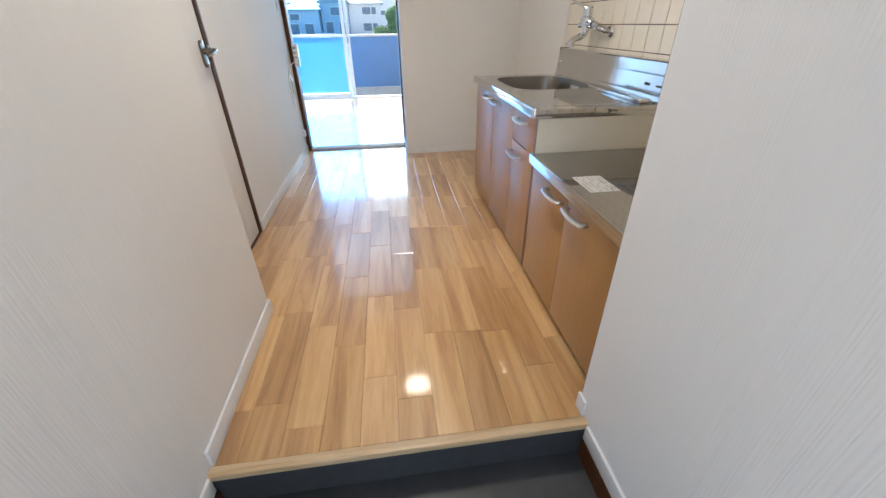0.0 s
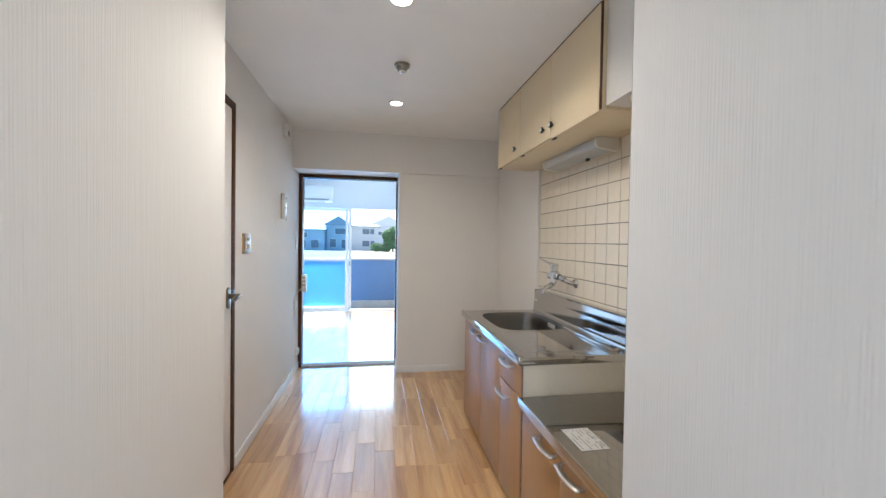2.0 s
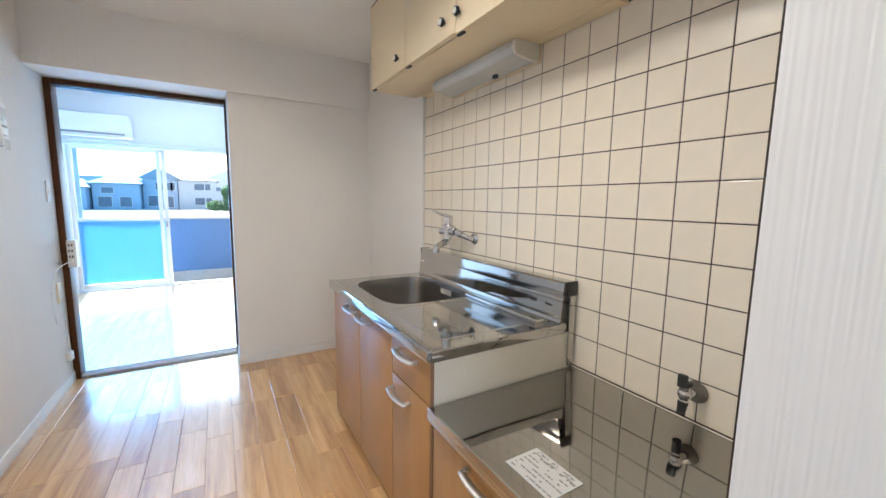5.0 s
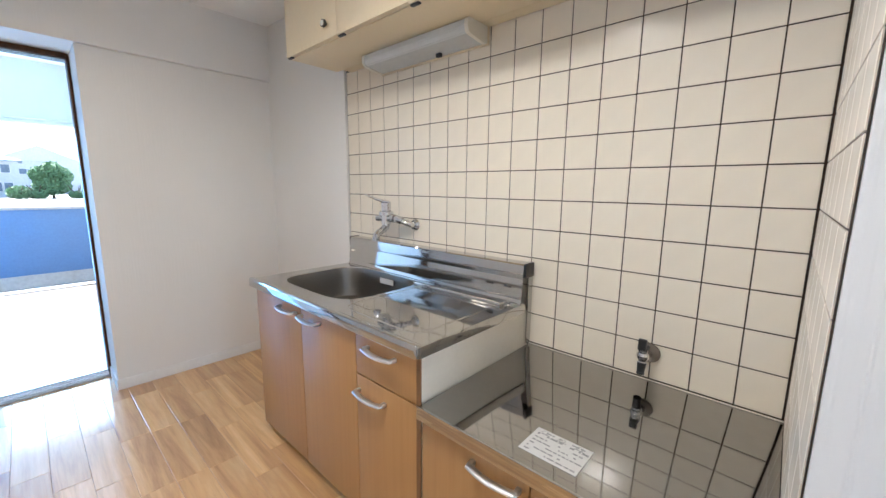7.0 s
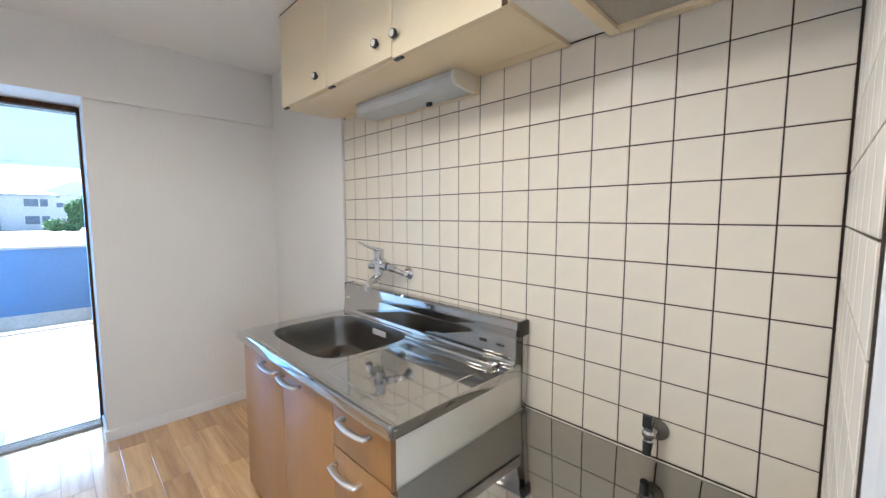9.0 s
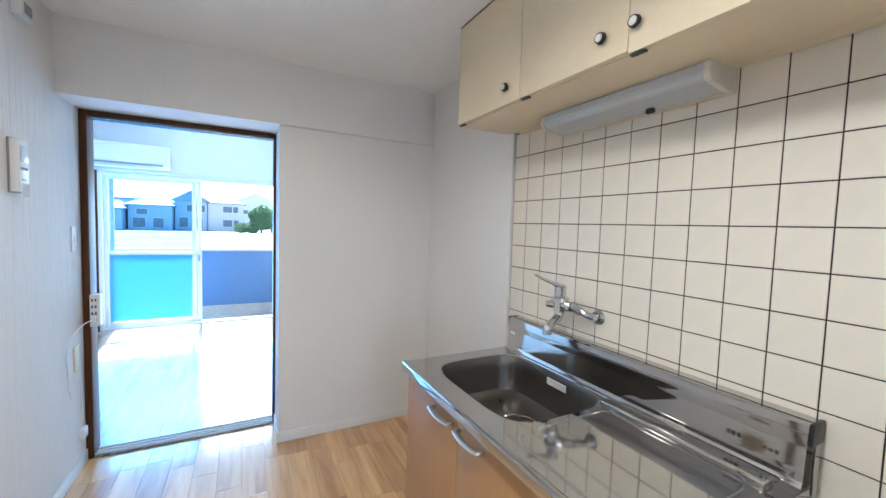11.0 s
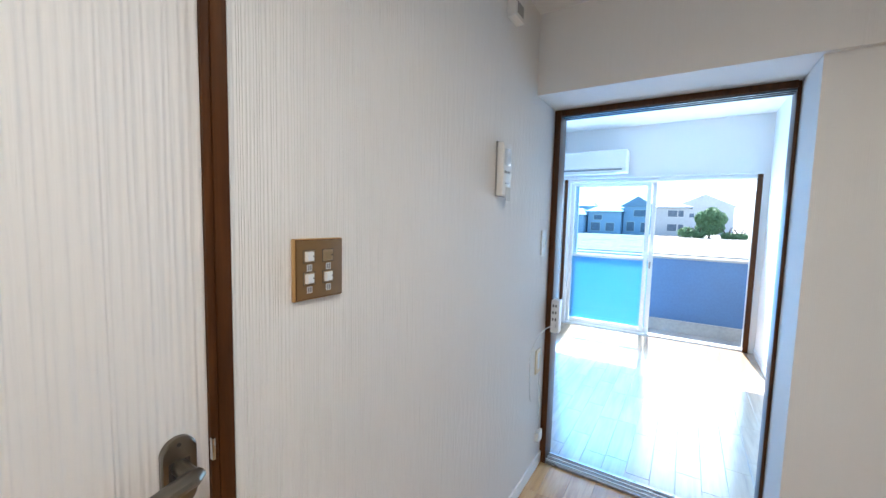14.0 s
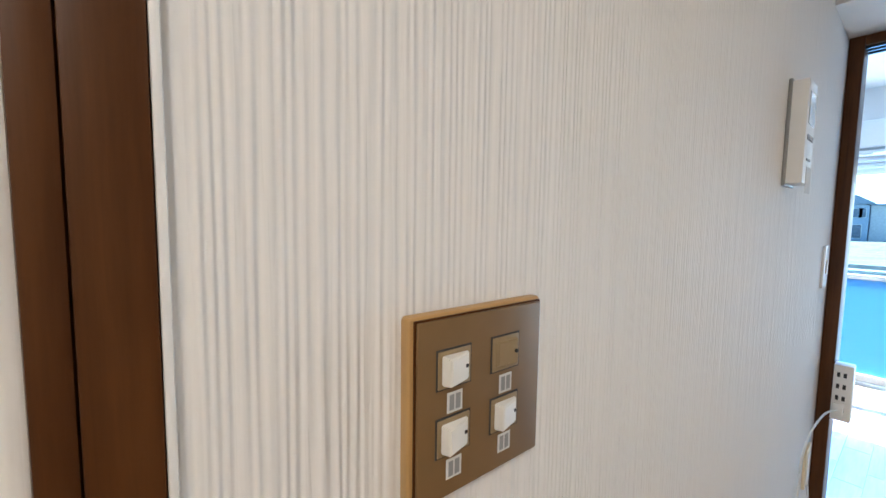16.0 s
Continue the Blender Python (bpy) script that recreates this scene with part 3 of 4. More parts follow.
BX, BY, BHX, BHY = -0.305, 1.425, 0.208, 0.272
X0, X1 = -0.612, -0.052
corner = [math.atan2(y - BY, x - BX) for x in (X0, X1) for y in (SY0, SY1)]
angles = sorted([2 * math.pi * k / 72 - math.pi + 0.013 for k in range(72)] + corner)
bm = bmesh.new()
outer = []
for a in angles:
    c, s = math.cos(a), math.sin(a)
    r = min(v for v in ((X1 - BX) / c if c > 1e-9 else 9, (X0 - BX) / c if c < -1e-9 else 9, (SY1 - BY) / s if s > 1e-9 else 9, (SY0 - BY) / s if s < -1e-9 else 9))
    outer.append(bm.verts.new((BX + c * r, BY + s * r, SZ)))
down = [bm.verts.new((v.co.x, v.co.y, SZ - 0.035)) for v in outer]
rim = ring(bm, BX, BY, BHX + 0.012, BHY + 0.012, SZ, angles)
lip = ring(bm, BX, BY, BHX + 0.006, BHY + 0.006, SZ - 0.003, angles)
skin(bm, down, outer)
skin(bm, outer, rim)
skin(bm, rim, lip)
part("deck", bm, M_STEEL, st, smooth=False)
bm = bmesh.new()
rows = [ring(bm, BX, BY, BHX + 0.006 - d, BHY + 0.006 - d, SZ - 0.003 - h, angles) for d, h in ((0, 0), (0.004, 0.012), (0.010, 0.05), (0.018, 0.11), (0.030, 0.145), (0.055, 0.163), (0.10, 0.168))]
for q, s in zip(rows, rows[1:]):
    skin(bm, q, s)
floor_ring = [bm.verts.new((BX + 0.025 + math.cos(a) * 0.078, BY - 0.015 + math.sin(a) * 0.078, SZ - 0.174)) for a in angles]
skin(bm, rows[-1], floor_ring)
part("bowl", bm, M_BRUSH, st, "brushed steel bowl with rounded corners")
bm = bmesh.new()
ring_pts = [(BX + 0.025 + math.cos(a) * 0.073, BY - 0.015 + math.sin(a) * 0.073, SZ - 0.172) for a in (2 * math.pi * k / 32 for k in range(33))]
tube(bm, ring_pts, 0.006, 8)
dr = part("drain_ring", bm, M_STEEL, st)
bm = rod(bmesh.new(), (BX + 0.025, BY - 0.015, SZ - 0.185), (BX + 0.025, BY - 0.015, SZ - 0.176), 0.068, seg=28)
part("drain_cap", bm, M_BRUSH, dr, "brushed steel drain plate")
bm = bmesh.new()
for a in range(8):
    c, s = math.cos(a * math.pi / 4), math.sin(a * math.pi / 4)
    tube(bm, [(BX + 0.025 + c * 0.014, BY - 0.015 + s * 0.014, SZ - 0.1755), (BX + 0.025 + c * 0.044, BY - 0.015 + s * 0.044, SZ - 0.1755)], 0.0035, 6, 0.4)
part("drain_slots", bm, M_BLACK, dr, "dark drain slots")
# pressed bead round the drainboard
bm = bmesh.new()
bead = []
for a in (2 * math.pi * k / 80 for k in range(81)):
    c, s = math.cos(a), math.sin(a)
    r = (abs(c / 0.205) ** 9 + abs(s / 0.20) ** 9) ** (-1 / 9)
    bead.append((-0.345 + c * r, 0.915 + s * r, SZ - 0.0012))
tube(bm, bead, 0.0055, 8, 0.5)
part("drainboard_bead", bm, M_STEEL, st)
bm = B(-0.158, -0.104, 0.69, 1.15, SZ - 0.004, SZ + 0.017, bevel=0.009, seg=4)
part("back_rib", bm, M_STEEL, st)
bm = tube(bmesh.new(), [(-0.092, 0.69, SZ), (-0.092, 1.10, SZ), (-0.084, 1.30, SZ), (-0.084, 1.73, SZ)], 0.0075, 10, 0.7)
part("back_bead", bm, M_STEEL, st)
bm = B(X0 - 0.008, X0 + 0.018, SY0 - 0.001, SY1, SZ - 0.036, SZ + 0.006, bevel=0.010, seg=4)
part("front_roll", bm, M_STEEL, st)
bm = B(X0 + 0.005, X1, SY0 - 0.004, SY0 - 0.001, SZ - 0.034, SZ + 0.001, bevel=0.001)
part("end_strip", bm, M_STEEL, st)
# splashback: sloping face, flat top ledge
bm = bmesh.new()
prof = [(-0.079, SZ - 0.002), (-0.078, SZ + 0.004), (-0.0745, SZ + 0.009), (-0.0727, SZ + 0.016), (-0.0722, SZ + 0.022), (-0.0662, SZ + 0.092), (-0.0657, SZ + 0.098), (-0.0665, SZ + 0.104), (-0.0610, SZ + 0.146), (-0.0560, SZ + 0.151), (-0.002, SZ + 0.151), (-0.002, SZ + 0.106), (-0.0605, SZ + 0.106), (-0.0625, SZ + 0.100), (-0.0700, SZ + 0.012), (-0.0710, SZ - 0.002)]
ends = []
for y in (SY0 + 0.004, SY1 - 0.012):
    ends.append([bm.verts.new((x, y, z)) for x, z in prof])
skin(bm, ends[0], ends[1])
bm.faces.new(ends[0])
bm.faces.new(ends[1])
sb = part("splashback", bm, M_STEEL, st, "polished steel splashback with a top ledge")
part("end_cap", B(-0.0625, -0.002, SY0 - 0.006, SY0 + 0.0035, SZ + 0.100, SZ + 0.153, bevel=0.002), M_BLACK, sb, "black plastic end cap")
part("end_cap", B(-0.0625, -0.002, SY1 - 0.0115, SY1 - 0.004, SZ + 0.100, SZ + 0.153, bevel=0.002), M_BLACK, sb, "black plastic end cap")
# black sheet in place of the shade under the hollow steel ledge
part("ledge_shade_sheet", B(-0.0600, -0.003, SY0 + 0.004, SY1 - 0.012, SZ + 0.1015, SZ + 0.1055), M_BLACK, sb, "black sheet for the shade inside the hollow ledge")
part("wall_strip", B(-0.034, -0.004, SY0 - 0.003, SY0 + 0.002, 0.594, SZ + 0.1005, bevel=0.0008), M_STEEL, st, "steel strip between the sink end and the tiles")
part("maker_plate", B(-0.0715, -0.0655, 1.72, 1.75, SZ + 0.075, SZ + 0.083), M_WHITE, sb)
for n, yy in enumerate((0.70, 0.78)):
    for k in range(3):
        part("print_mark", B(-0.0715, -0.0675, yy + 0.012 * k, yy + 0.012 * k + 0.008, SZ + 0.055, SZ + 0.062 + 0.004 * n), M_INK, sb)
lab = part("sticker", B(-0.1115, -0.1075, 1.345, 1.445, SZ - 0.050, SZ - 0.024), M_PAPER, st, "white paper sticker on the bowl wall")

# ---- gas cabinet and its steel top ----
GZT = 0.586
gc = thing("gas_cabinet", (-0.3, 0.27, 0), "lower orange wood-laminate cabinet for a cooker", "cabinet")
part("carcass", B(-0.569, -0.02, -0.100, 0.646, 0.035, 0.548), M_SIDE, gc)
part("kick_board", B(-0.550, -0.535, -0.10, 0.650, 0.0, 0.0345), M_BROWN, gc, "dark recessed kick board")
front(gc, "door", 0.302, 0.648, 0.034, 0.545, 0.395, 0.505)
front(gc, "door", -0.045, 0.302, 0.034, 0.545, 0.215, 0.505)
part("filler", B(-0.596, -0.578, -0.104, -0.047, 0.034, 0.545, bevel=0.001), M_LAM, gc)
gt = thing("steel_worktop", (-0.3, 0.27, GZT), "mirror-polished stainless worktop for a cooker", "worktop")
part("slab", B(-0.612, -0.008, -0.108, 0.648, GZT - 0.036, GZT, bevel=0.003, seg=3), M_WORKTOP, gt)
part("back_bead", B(-0.008, -0.003, -0.108, 0.648, GZT, GZT + 0.0035, bevel=0.001), M_SIDE, gt, "pale sealant bead along the tiles")
part("front_roll", B(-0.618, -0.611, -0.108, 0.650, GZT - 0.038, GZT + 0.003, bevel=0.003, seg=3), M_STEEL, gt)
pn = thing("notice_sheet", (-0.517, 0.284, GZT), "white printed notice with unreadable lines on the steel top", "paper")
part("sheet", B(-0.568, -0.467, 0.214, 0.354, GZT + 0.0006, GZT + 0.0014), M_PAPER, pn)
rnd = random.Random(5)
bm = bmesh.new()
for k in range(7):
    x = -0.558 + 0.0135 * k
    y = 0.344
    while y > 0.228:
        w = rnd.uniform(0.004, 0.018)
        if rnd.random() < 0.82:
            box(bm, x - 0.0022, x + 0.0022 + 0.002 * (k == 5), y - w, y, GZT + 0.0016, GZT + 0.0018)
        y -= w + 0.003
for yy in (0.330, 0.286, 0.242):
    tube(bm, [(-0.478 + math.cos(a) * 0.006, yy + math.sin(a) * 0.008, GZT + 0.0017) for a in (2 * math.pi * k / 14 for k in range(15))], 0.0008, 5, 0.3)
    box(bm, -0.486, -0.484, yy - 0.014, yy + 0.012, GZT + 0.0016, GZT + 0.0018)
part("print_lines", bm, M_GREY, pn, "grey bars of unreadable print")

# ---- gas tap on the tiles ----
tp = thing("gas_tap", (0.0, 0.228, 0.676), "black-levered metal gas tap on the tiled wall", "gas tap")
bm = rod(bmesh.new(), (0.0, 0.222, 0.676), (-0.004, 0.222, 0.676), 0.031, 0.030, 28)
rod(bm, (-0.004, 0.222, 0.676), (-0.010, 0.222, 0.676), 0.030, 0.016, 28)
part("flange", bm, M_BRONZE, tp, "dull metal wall flange")
bm = rod(bmesh.new(), (-0.008, 0.224, 0.676), (-0.040, 0.231, 0.676), 0.0125, seg=18)
rod(bm, (-0.044, 0.231, 0.700), (-0.044, 0.231, 0.662), 0.0150, 0.0125, 18)
ball(bm, (-0.043, 0.231, 0.678), 0.0185, 18)
rod(bm, (-0.043, 0.231, 0.664), (-0.047, 0.231, 0.655), 0.0105, 0.0115, 6)
part("valve_body", bm, M_CHROME, tp, "chrome valve body")
bm = B(-0.060, -0.030, 0.217, 0.245, 0.698, 0.712, bevel=0.004)
box(bm, -0.066, -0.052, 0.219, 0.243, 0.700, 0.736, bevel=0.004)
part("lever", bm, M_BLACK, tp, "black plastic lever")
bm = rod(bmesh.new(), (-0.047, 0.231, 0.656), (-0.054, 0.231, 0.628), 0.0135, 0.0105, 18)
rod(bm, (-0.054, 0.231, 0.628), (-0.055, 0.231, 0.622), 0.0115, 0.0115, 18)
part("nozzle", bm, M_BLACK, tp, "black rubber nozzle cap")

# ---- mixer tap ----
mx = thing("mixer_tap", (0.0, 1.303, 1.005), "chrome single-lever mixer tap on the tiled wall", "tap")
bm = rod(bmesh.new(), (0.0, 1.303, 1.005), (-0.012, 1.303, 1.005), 0.030, 0.022, 24)
part("flange", bm, M_CHROME, mx)
bm = tube(bmesh.new(), [(-0.010, 1.303, 1.005), (-0.030, 1.305, 1.007), (-0.046, 1.325, 1.016), (-0.056, 1.355, 1.028), (-0.068, 1.385, 1.038)], 0.0135, 14)
rod(bm, (-0.052, 1.340, 1.022), (-0.064, 1.372, 1.034), 0.019, seg=8)
part("offset_leg", bm, M_CHROME, mx)
bm = rod(bmesh.new(), (-0.070, 1.375, 1.036), (-0.080, 1.430, 1.040), 0.021, 0.023, 18)
rod(bm, (-0.082, 1.425, 1.008), (-0.082, 1.425, 1.052), 0.024, 0.027, 8)
rod(bm, (-0.082, 1.425, 1.050), (-0.082, 1.425, 1.066), 0.036, 0.036, 26)
rod(bm, (-0.082, 1.425, 1.066), (-0.082, 1.425, 1.072), 0.036, 0.026, 26)
rod(bm, (-0.086, 1.440, 1.034), (-0.098, 1.478, 1.032), 0.016, 0.014, 16)
part("body", bm, M_CHROME, mx)
bm = rod(bmesh.new(), (-0.082, 1.425, 1.070), (-0.084, 1.423, 1.112), 0.023, 0.025, 20)
tube(bm, [(-0.072, 1.410, 1.112), (-0.088, 1.430, 1.116), (-0.108, 1.462, 1.126), (-0.128, 1.500, 1.142), (-0.136, 1.516, 1.150)], [0.018, 0.021, 0.016, 0.012, 0.009], 12, 0.42)
part("lever", bm, M_CHROME, mx)
bm = rod(bmesh.new(), (-0.084, 1.424, 1.012), (-0.088, 1.422, 0.990), 0.021, 0.019, 18)
tube(bm, [(-0.086, 1.423, 0.992), (-0.104, 1.418, 0.982), (-0.124, 1.412, 0.976), (-0.150, 1.405, 0.968), (-0.164, 1.401, 0.958), (-0.166, 1.400, 0.946)], [0.018, 0.018, 0.0165, 0.016, 0.0165, 0.0165], 14)
rod(bm, (-0.166, 1.400, 0.952), (-0.166, 1.400, 0.932), 0.0195, 0.0185, 18)
part("spout", bm, M_CHROME, mx)

# ---- wall cupboard and fan soffit ----
CZ = 1.802
cu = thing("wall_cupboard", (-0.2, 1.19, CZ), "cream melamine wall cupboard with three round-knob doors", "cupboard")
bm = B(-0.318, -0.057, 0.530, 1.856, CZ, 2.241, bevel=0.001)
part("carcass", bm, M_CREAM, cu)
part("back_panel", B(-0.056, -0.001, 0.530, 1.803, CZ, 2.241), M_CREAM, cu)
part("side_panel", B(-0.338, -0.001, 0.516, 0.5295, CZ - 0.002, 2.241, bevel=0.001), M_CREAM, cu)
part("edge_band", B(-0.3415, -0.3385, 0.514, 0.5295, CZ - 0.002, 2.236), M_BROWN, cu, "thin dark edge band")
for y0, y1, ky, foot in ((1.416, 1.856, 1.490, 0.004), (0.978, 1.416, 1.056, 0.004), (0.531, 0.978, 0.953, -0.004)):
    dd = part("door", B(-0.340, -0.3185, y0 + 0.001, y1 - 0.001, CZ + foot, 2.236, bevel=0.0015), M_CREAM, cu)
    kb = rod(bmesh.new(), (-0.340, ky, 1.866), (-0.352, ky, 1.866), 0.007, 0.006)
    rod(kb, (-0.350, ky, 1.866), (-0.360, ky, 1.866), 0.0165, 0.0145, 24)
    kn = part("knob", kb, M_BLACK, dd, "round black knob with a cream face")
    kb = rod(bmesh.new(), (-0.3602, ky, 1.866), (-0.3625, ky, 1.866), 0.0115, 0.0095, 24)
    part("knob_face", kb, M_KEY, kn)
    part("hinge_plate", B(-0.336, -0.322, y1 - 0.045, y1 - 0.005, CZ + foot - 0.007, CZ + foot - 0.001, bevel=0.001), M_BLACK, dd, "dark hinge plate")
part("top_strip", B(-0.3395, -0.319, 0.531, 1.856, 2.2365, 2.2425), M_BROWN, cu, "thin dark strip under the ceiling")
struct("soffit", B(-0.322, -0.001, -0.112, 0.514, 1.812, CEIL), M_PAINT, "white boxed soffit around the kitchen fan", "soffit")
vf = thing("kitchen_fan", (-0.15, 0.17, 1.79), "cream square kitchen fan cover with a grey filter", "extractor fan")
bm = B(-0.300, -0.006, 0.36, 0.392, 1.788, 1.811, bevel=0.003)
box(bm, -0.300, -0.006, -0.06, -0.03, 1.788, 1.811, bevel=0.003)
box(bm, -0.300, -0.268, -0.029, 0.359, 1.788, 1.811, bevel=0.003)
box(bm, -0.040, -0.006, -0.029, 0.359, 1.788, 1.811, bevel=0.003)
part("frame", bm, M_CREAM, vf)
part("filter", B(-0.267, -0.041, -0.028, 0.358, 1.798, 1.810), M_FILTER, vf, "grey woven filter")
part("clip", B(-0.30, -0.285, 0.13, 0.16, 1.783, 1.788, bevel=0.001), M_BLACK, vf)

# ---- strip lamp under the cupboard ----
tl = thing("strip_lamp", (-0.07, 1.16, 1.74), "unlit strip lamp with a milky cover under the cupboard", "lamp")


def lamp_profile(y0, y1, grow, name, material, label=""):
    bm = bmesh.new()
    pr = [(-0.012, 1.801), (-0.128 - grow, 1.801), (-0.133 - grow, 1.772), (-0.121 - grow, 1.752 - grow), (-0.045, 1.741 - grow), (-0.012, 1.740 - grow)]
    two = [[bm.verts.new((x, y, z)) for x, z in pr] for y in (y0, y1)]
    skin(bm, two[0], two[1])
    bm.faces.new(two[0])
    bm.faces.new(two[1])
    bmesh.ops.bevel(bm, geom=[e for e in bm.edges if abs((e.verts[0].co - e.verts[1].co).y) > 0.001], offset=0.004, segments=3, affect="EDGES")
    return part(name, bm, material, tl, label)


lamp_profile(0.902, 1.512, 0.0, "diffuser", M_DIFF, "milky plastic lamp cover")
lamp_profile(0.885, 0.9015, 0.003, "end_cap", M_SIDE, "cream plastic end cap")
lamp_profile(1.5125, 1.527, 0.003, "end_cap", M_SIDE, "cream plastic end cap")
part("back_plate", B(-0.011, -0.001, 0.883, 1.529, 1.735, 1.801, bevel=0.002), M_CREAM, tl)
part("pull_switch", B(-0.06, -0.045, 1.09, 1.115, 1.724, 1.740, bevel=0.003), M_BLACK, tl)

# ---- ceiling fittings ----


def downlight(x, y):
    dl = thing("downlight", (x, y, CEIL), "lit round ceiling downlight; the one nearer the entry is an added fill", "downlight", "kitchen downlights")
    bm = bmesh.new()
    tube(bm, [(x + math.cos(a) * 0.048, y + math.sin(a) * 0.048, CEIL - 0.002) for a in (2 * math.pi * k / 36 for k in range(37))], 0.007, 8, 0.6)
    part("trim_ring", bm, M_WHITE, dl)
    part("bulb", rod(bmesh.new(), (x, y, CEIL - 0.0005), (x, y, CEIL - 0.004), 0.042, 0.040, 28), M_LIT, dl, "glowing warm bulb")


downlight(-1.105, 1.87)
# added fixture for the unseen fill spot
downlight(-1.14, 0.68)
sd = thing("heat_detector", (-1.10, 1.265, CEIL), "round metal heat detector on the ceiling", "detector")
part("base", rod(bmesh.new(), (-1.10, 1.265, CEIL), (-1.10, 1.265, CEIL - 0.014), 0.044, 0.042, 28), M_BRONZE, sd)
part("body", rod(bmesh.new(), (-1.10, 1.265, CEIL - 0.014), (-1.10, 1.265, CEIL - 0.034), 0.034, 0.026, 28), M_BRONZE, sd)
part("sensor", ball(bmesh.new(), (-1.10, 1.265, CEIL - 0.036), 0.018, 14, (1, 1, 0.7)), M_CHROME, sd)

# ---- switch panel ----
sp = thing("switch_panel", (XL, 1.478, 1.22), "brown four-switch panel with an ochre rim", "light switch")
part("rim", B(XL, XL + 0.009, 1.4105, 1.5265, 1.166, 1.284, bevel=0.003, seg=3), M_PLATE_EDGE, sp, "ochre rim")
part("plate_gap", B(XL + 0.008, XL + 0.0098, 1.4140, 1.5252, 1.1682, 1.2818), M_BROWN, sp, "dark gap round the plate")
part("face_plate", B(XL + 0.008, XL + 0.0115, 1.4155, 1.524, 1.1695, 1.2805, bevel=0.001), M_PLATE, sp)
for y0, z0, up in ((1.4305, 1.240, True), (1.4755, 1.240, False), (1.4305, 1.198, True), (1.4755, 1.198, True)):
    part("key_gap", B(XL + 0.0105, XL + 0.0121, y0 - 0.0022, y0 + 0.0252, z0 - 0.0020, z0 + 0.0228), M_INK, sp, "dark gap round the key frame")
    part("switch_frame", B(XL + 0.011, XL + 0.0128, y0 - 0.0012, y0 + 0.0242, z0 - 0.0012, z0 + 0.0217, bevel=0.0006), M_KHAKI, sp, "khaki key frame")
    bm = bmesh.new()
    hi, lo = (0.0200, 0.0150) if up else (0.0140, 0.0155)
    vs = [bm.verts.new((XL + xx, y0 + yy, z0 + zz)) for xx, yy, zz in ((0.0125, 0.001, 0.001), (0.0125, 0.022, 0.001), (0.0125, 0.022, 0.0195), (0.0125, 0.001, 0.0195), (hi, 0.003, 0.002), (lo, 0.021, 0.002), (lo, 0.021, 0.0185), (hi, 0.003, 0.0185))]
    for f in ((0, 1, 2, 3), (4, 5, 6, 7), (0, 1, 5, 4), (1, 2, 6, 5), (2, 3, 7, 6), (3, 0, 4, 7)):
        bm.faces.new([vs[i] for i in f])
    bmesh.ops.bevel(bm, geom=bm.edges[:], offset=0.0008, segments=2, affect="EDGES")
    ky = part("key", bm, M_KEY if up else M_KHAKI, sp, "ivory rocker key" if up else "brown rocker key")
    part("pilot_dot", rod(bmesh.new(), (XL + lo - 0.001, y0 + 0.0185, z0 + 0.0108), (XL + lo + 0.0010, y0 + 0.0185, z0 + 0.0108), 0.0013, seg=10), M_BLACK, ky)
    la = part("name_tag", B(XL + 0.0115, XL + 0.0119, y0 + 0.0065, y0 + 0.0185, z0 - 0.0178, z0 - 0.0050), M_PAPER, sp, "small printed paper tag")
    bm = B(XL + 0.0119, XL + 0.0121, y0 + 0.0082, y0 + 0.0118, z0 - 0.0162, z0 - 0.0066)
    box(bm, XL + 0.0119, XL + 0.0121, y0 + 0.0131, y0 + 0.0168, z0 - 0.0162, z0 - 0.0066)
    part("print_mark", bm, M_GREY, la)

# ---- intercom, chime, plates and cord ----
ic = thing("intercom", (XL, 2.335, 1.51), "white wall intercom with a small screen", "intercom")
part("body", B(XL, XL + 0.030, 2.280, 2.356, 1.418, 1.612, bevel=0.003), M_WHITE, ic)
part("back_plate", B(XL, XL + 0.006, 2.276, 2.360, 1.414, 1.616, bevel=0.002), M_GREY, ic)
part("screen", B(XL + 0.030, XL + 0.0312, 2.290, 2.346, 1.530, 1.590, bevel=0.0005), M_DIFF, ic, "pale grey screen")
for k in range(4):
    part("button", B(XL + 0.030, XL + 0.0318, 2.292 + 0.014 * k, 2.301 + 0.014 * k, 1.500, 1.510, bevel=0.0005), M_GREY, ic)
part("talk_bar", B(XL + 0.030, XL + 0.0314, 2.30, 2.335, 1.462, 1.466), M_GREY, ic)
part("card", B(XL + 0.0305, XL + 0.0312, 2.306, 2.352, 1.400, 1.450), M_PAPER, ic, "small white card")
ch = thing("door_chime", (XL, 2.375, 2.12), "small white chime box near the ceiling", "chime")
part("cover", B(XL, XL + 0.035, 2.330, 2.420, 2.075, 2.180, bevel=0.004, seg=3), M_WHITE, ch)
part("grille", B(XL + 0.035, XL + 0.0355, 2.345, 2.405, 2.090, 2.130), M_GREY, ch)
s3 = thing("wall_switch", (XL, 2.90, 1.215), "narrow white wall switch beside the door frame", "light switch")
part("plate", B(XL, XL + 0.007, 2.835, 2.905, 1.156, 1.278, bevel=0.003), M_WHITE, s3)
part("key", B(XL + 0.007, XL + 0.010, 2.858, 2.882, 1.197, 1.237, bevel=0.001), M_KEY, s3)
part("pilot_dot", B(XL + 0.0101, XL + 0.0106, 2.876, 2.880, 1.215, 1.219), M_BLACK, s3)
bp = thing("outlet_plate", (XL, 2.88, 0.60), "cream outlet plate with a cord plugged in", "outlet")
part("plate", B(XL, XL + 0.008, 2.828, 2.898, 0.542, 0.668, bevel=0.003), M_CREAM, bp)
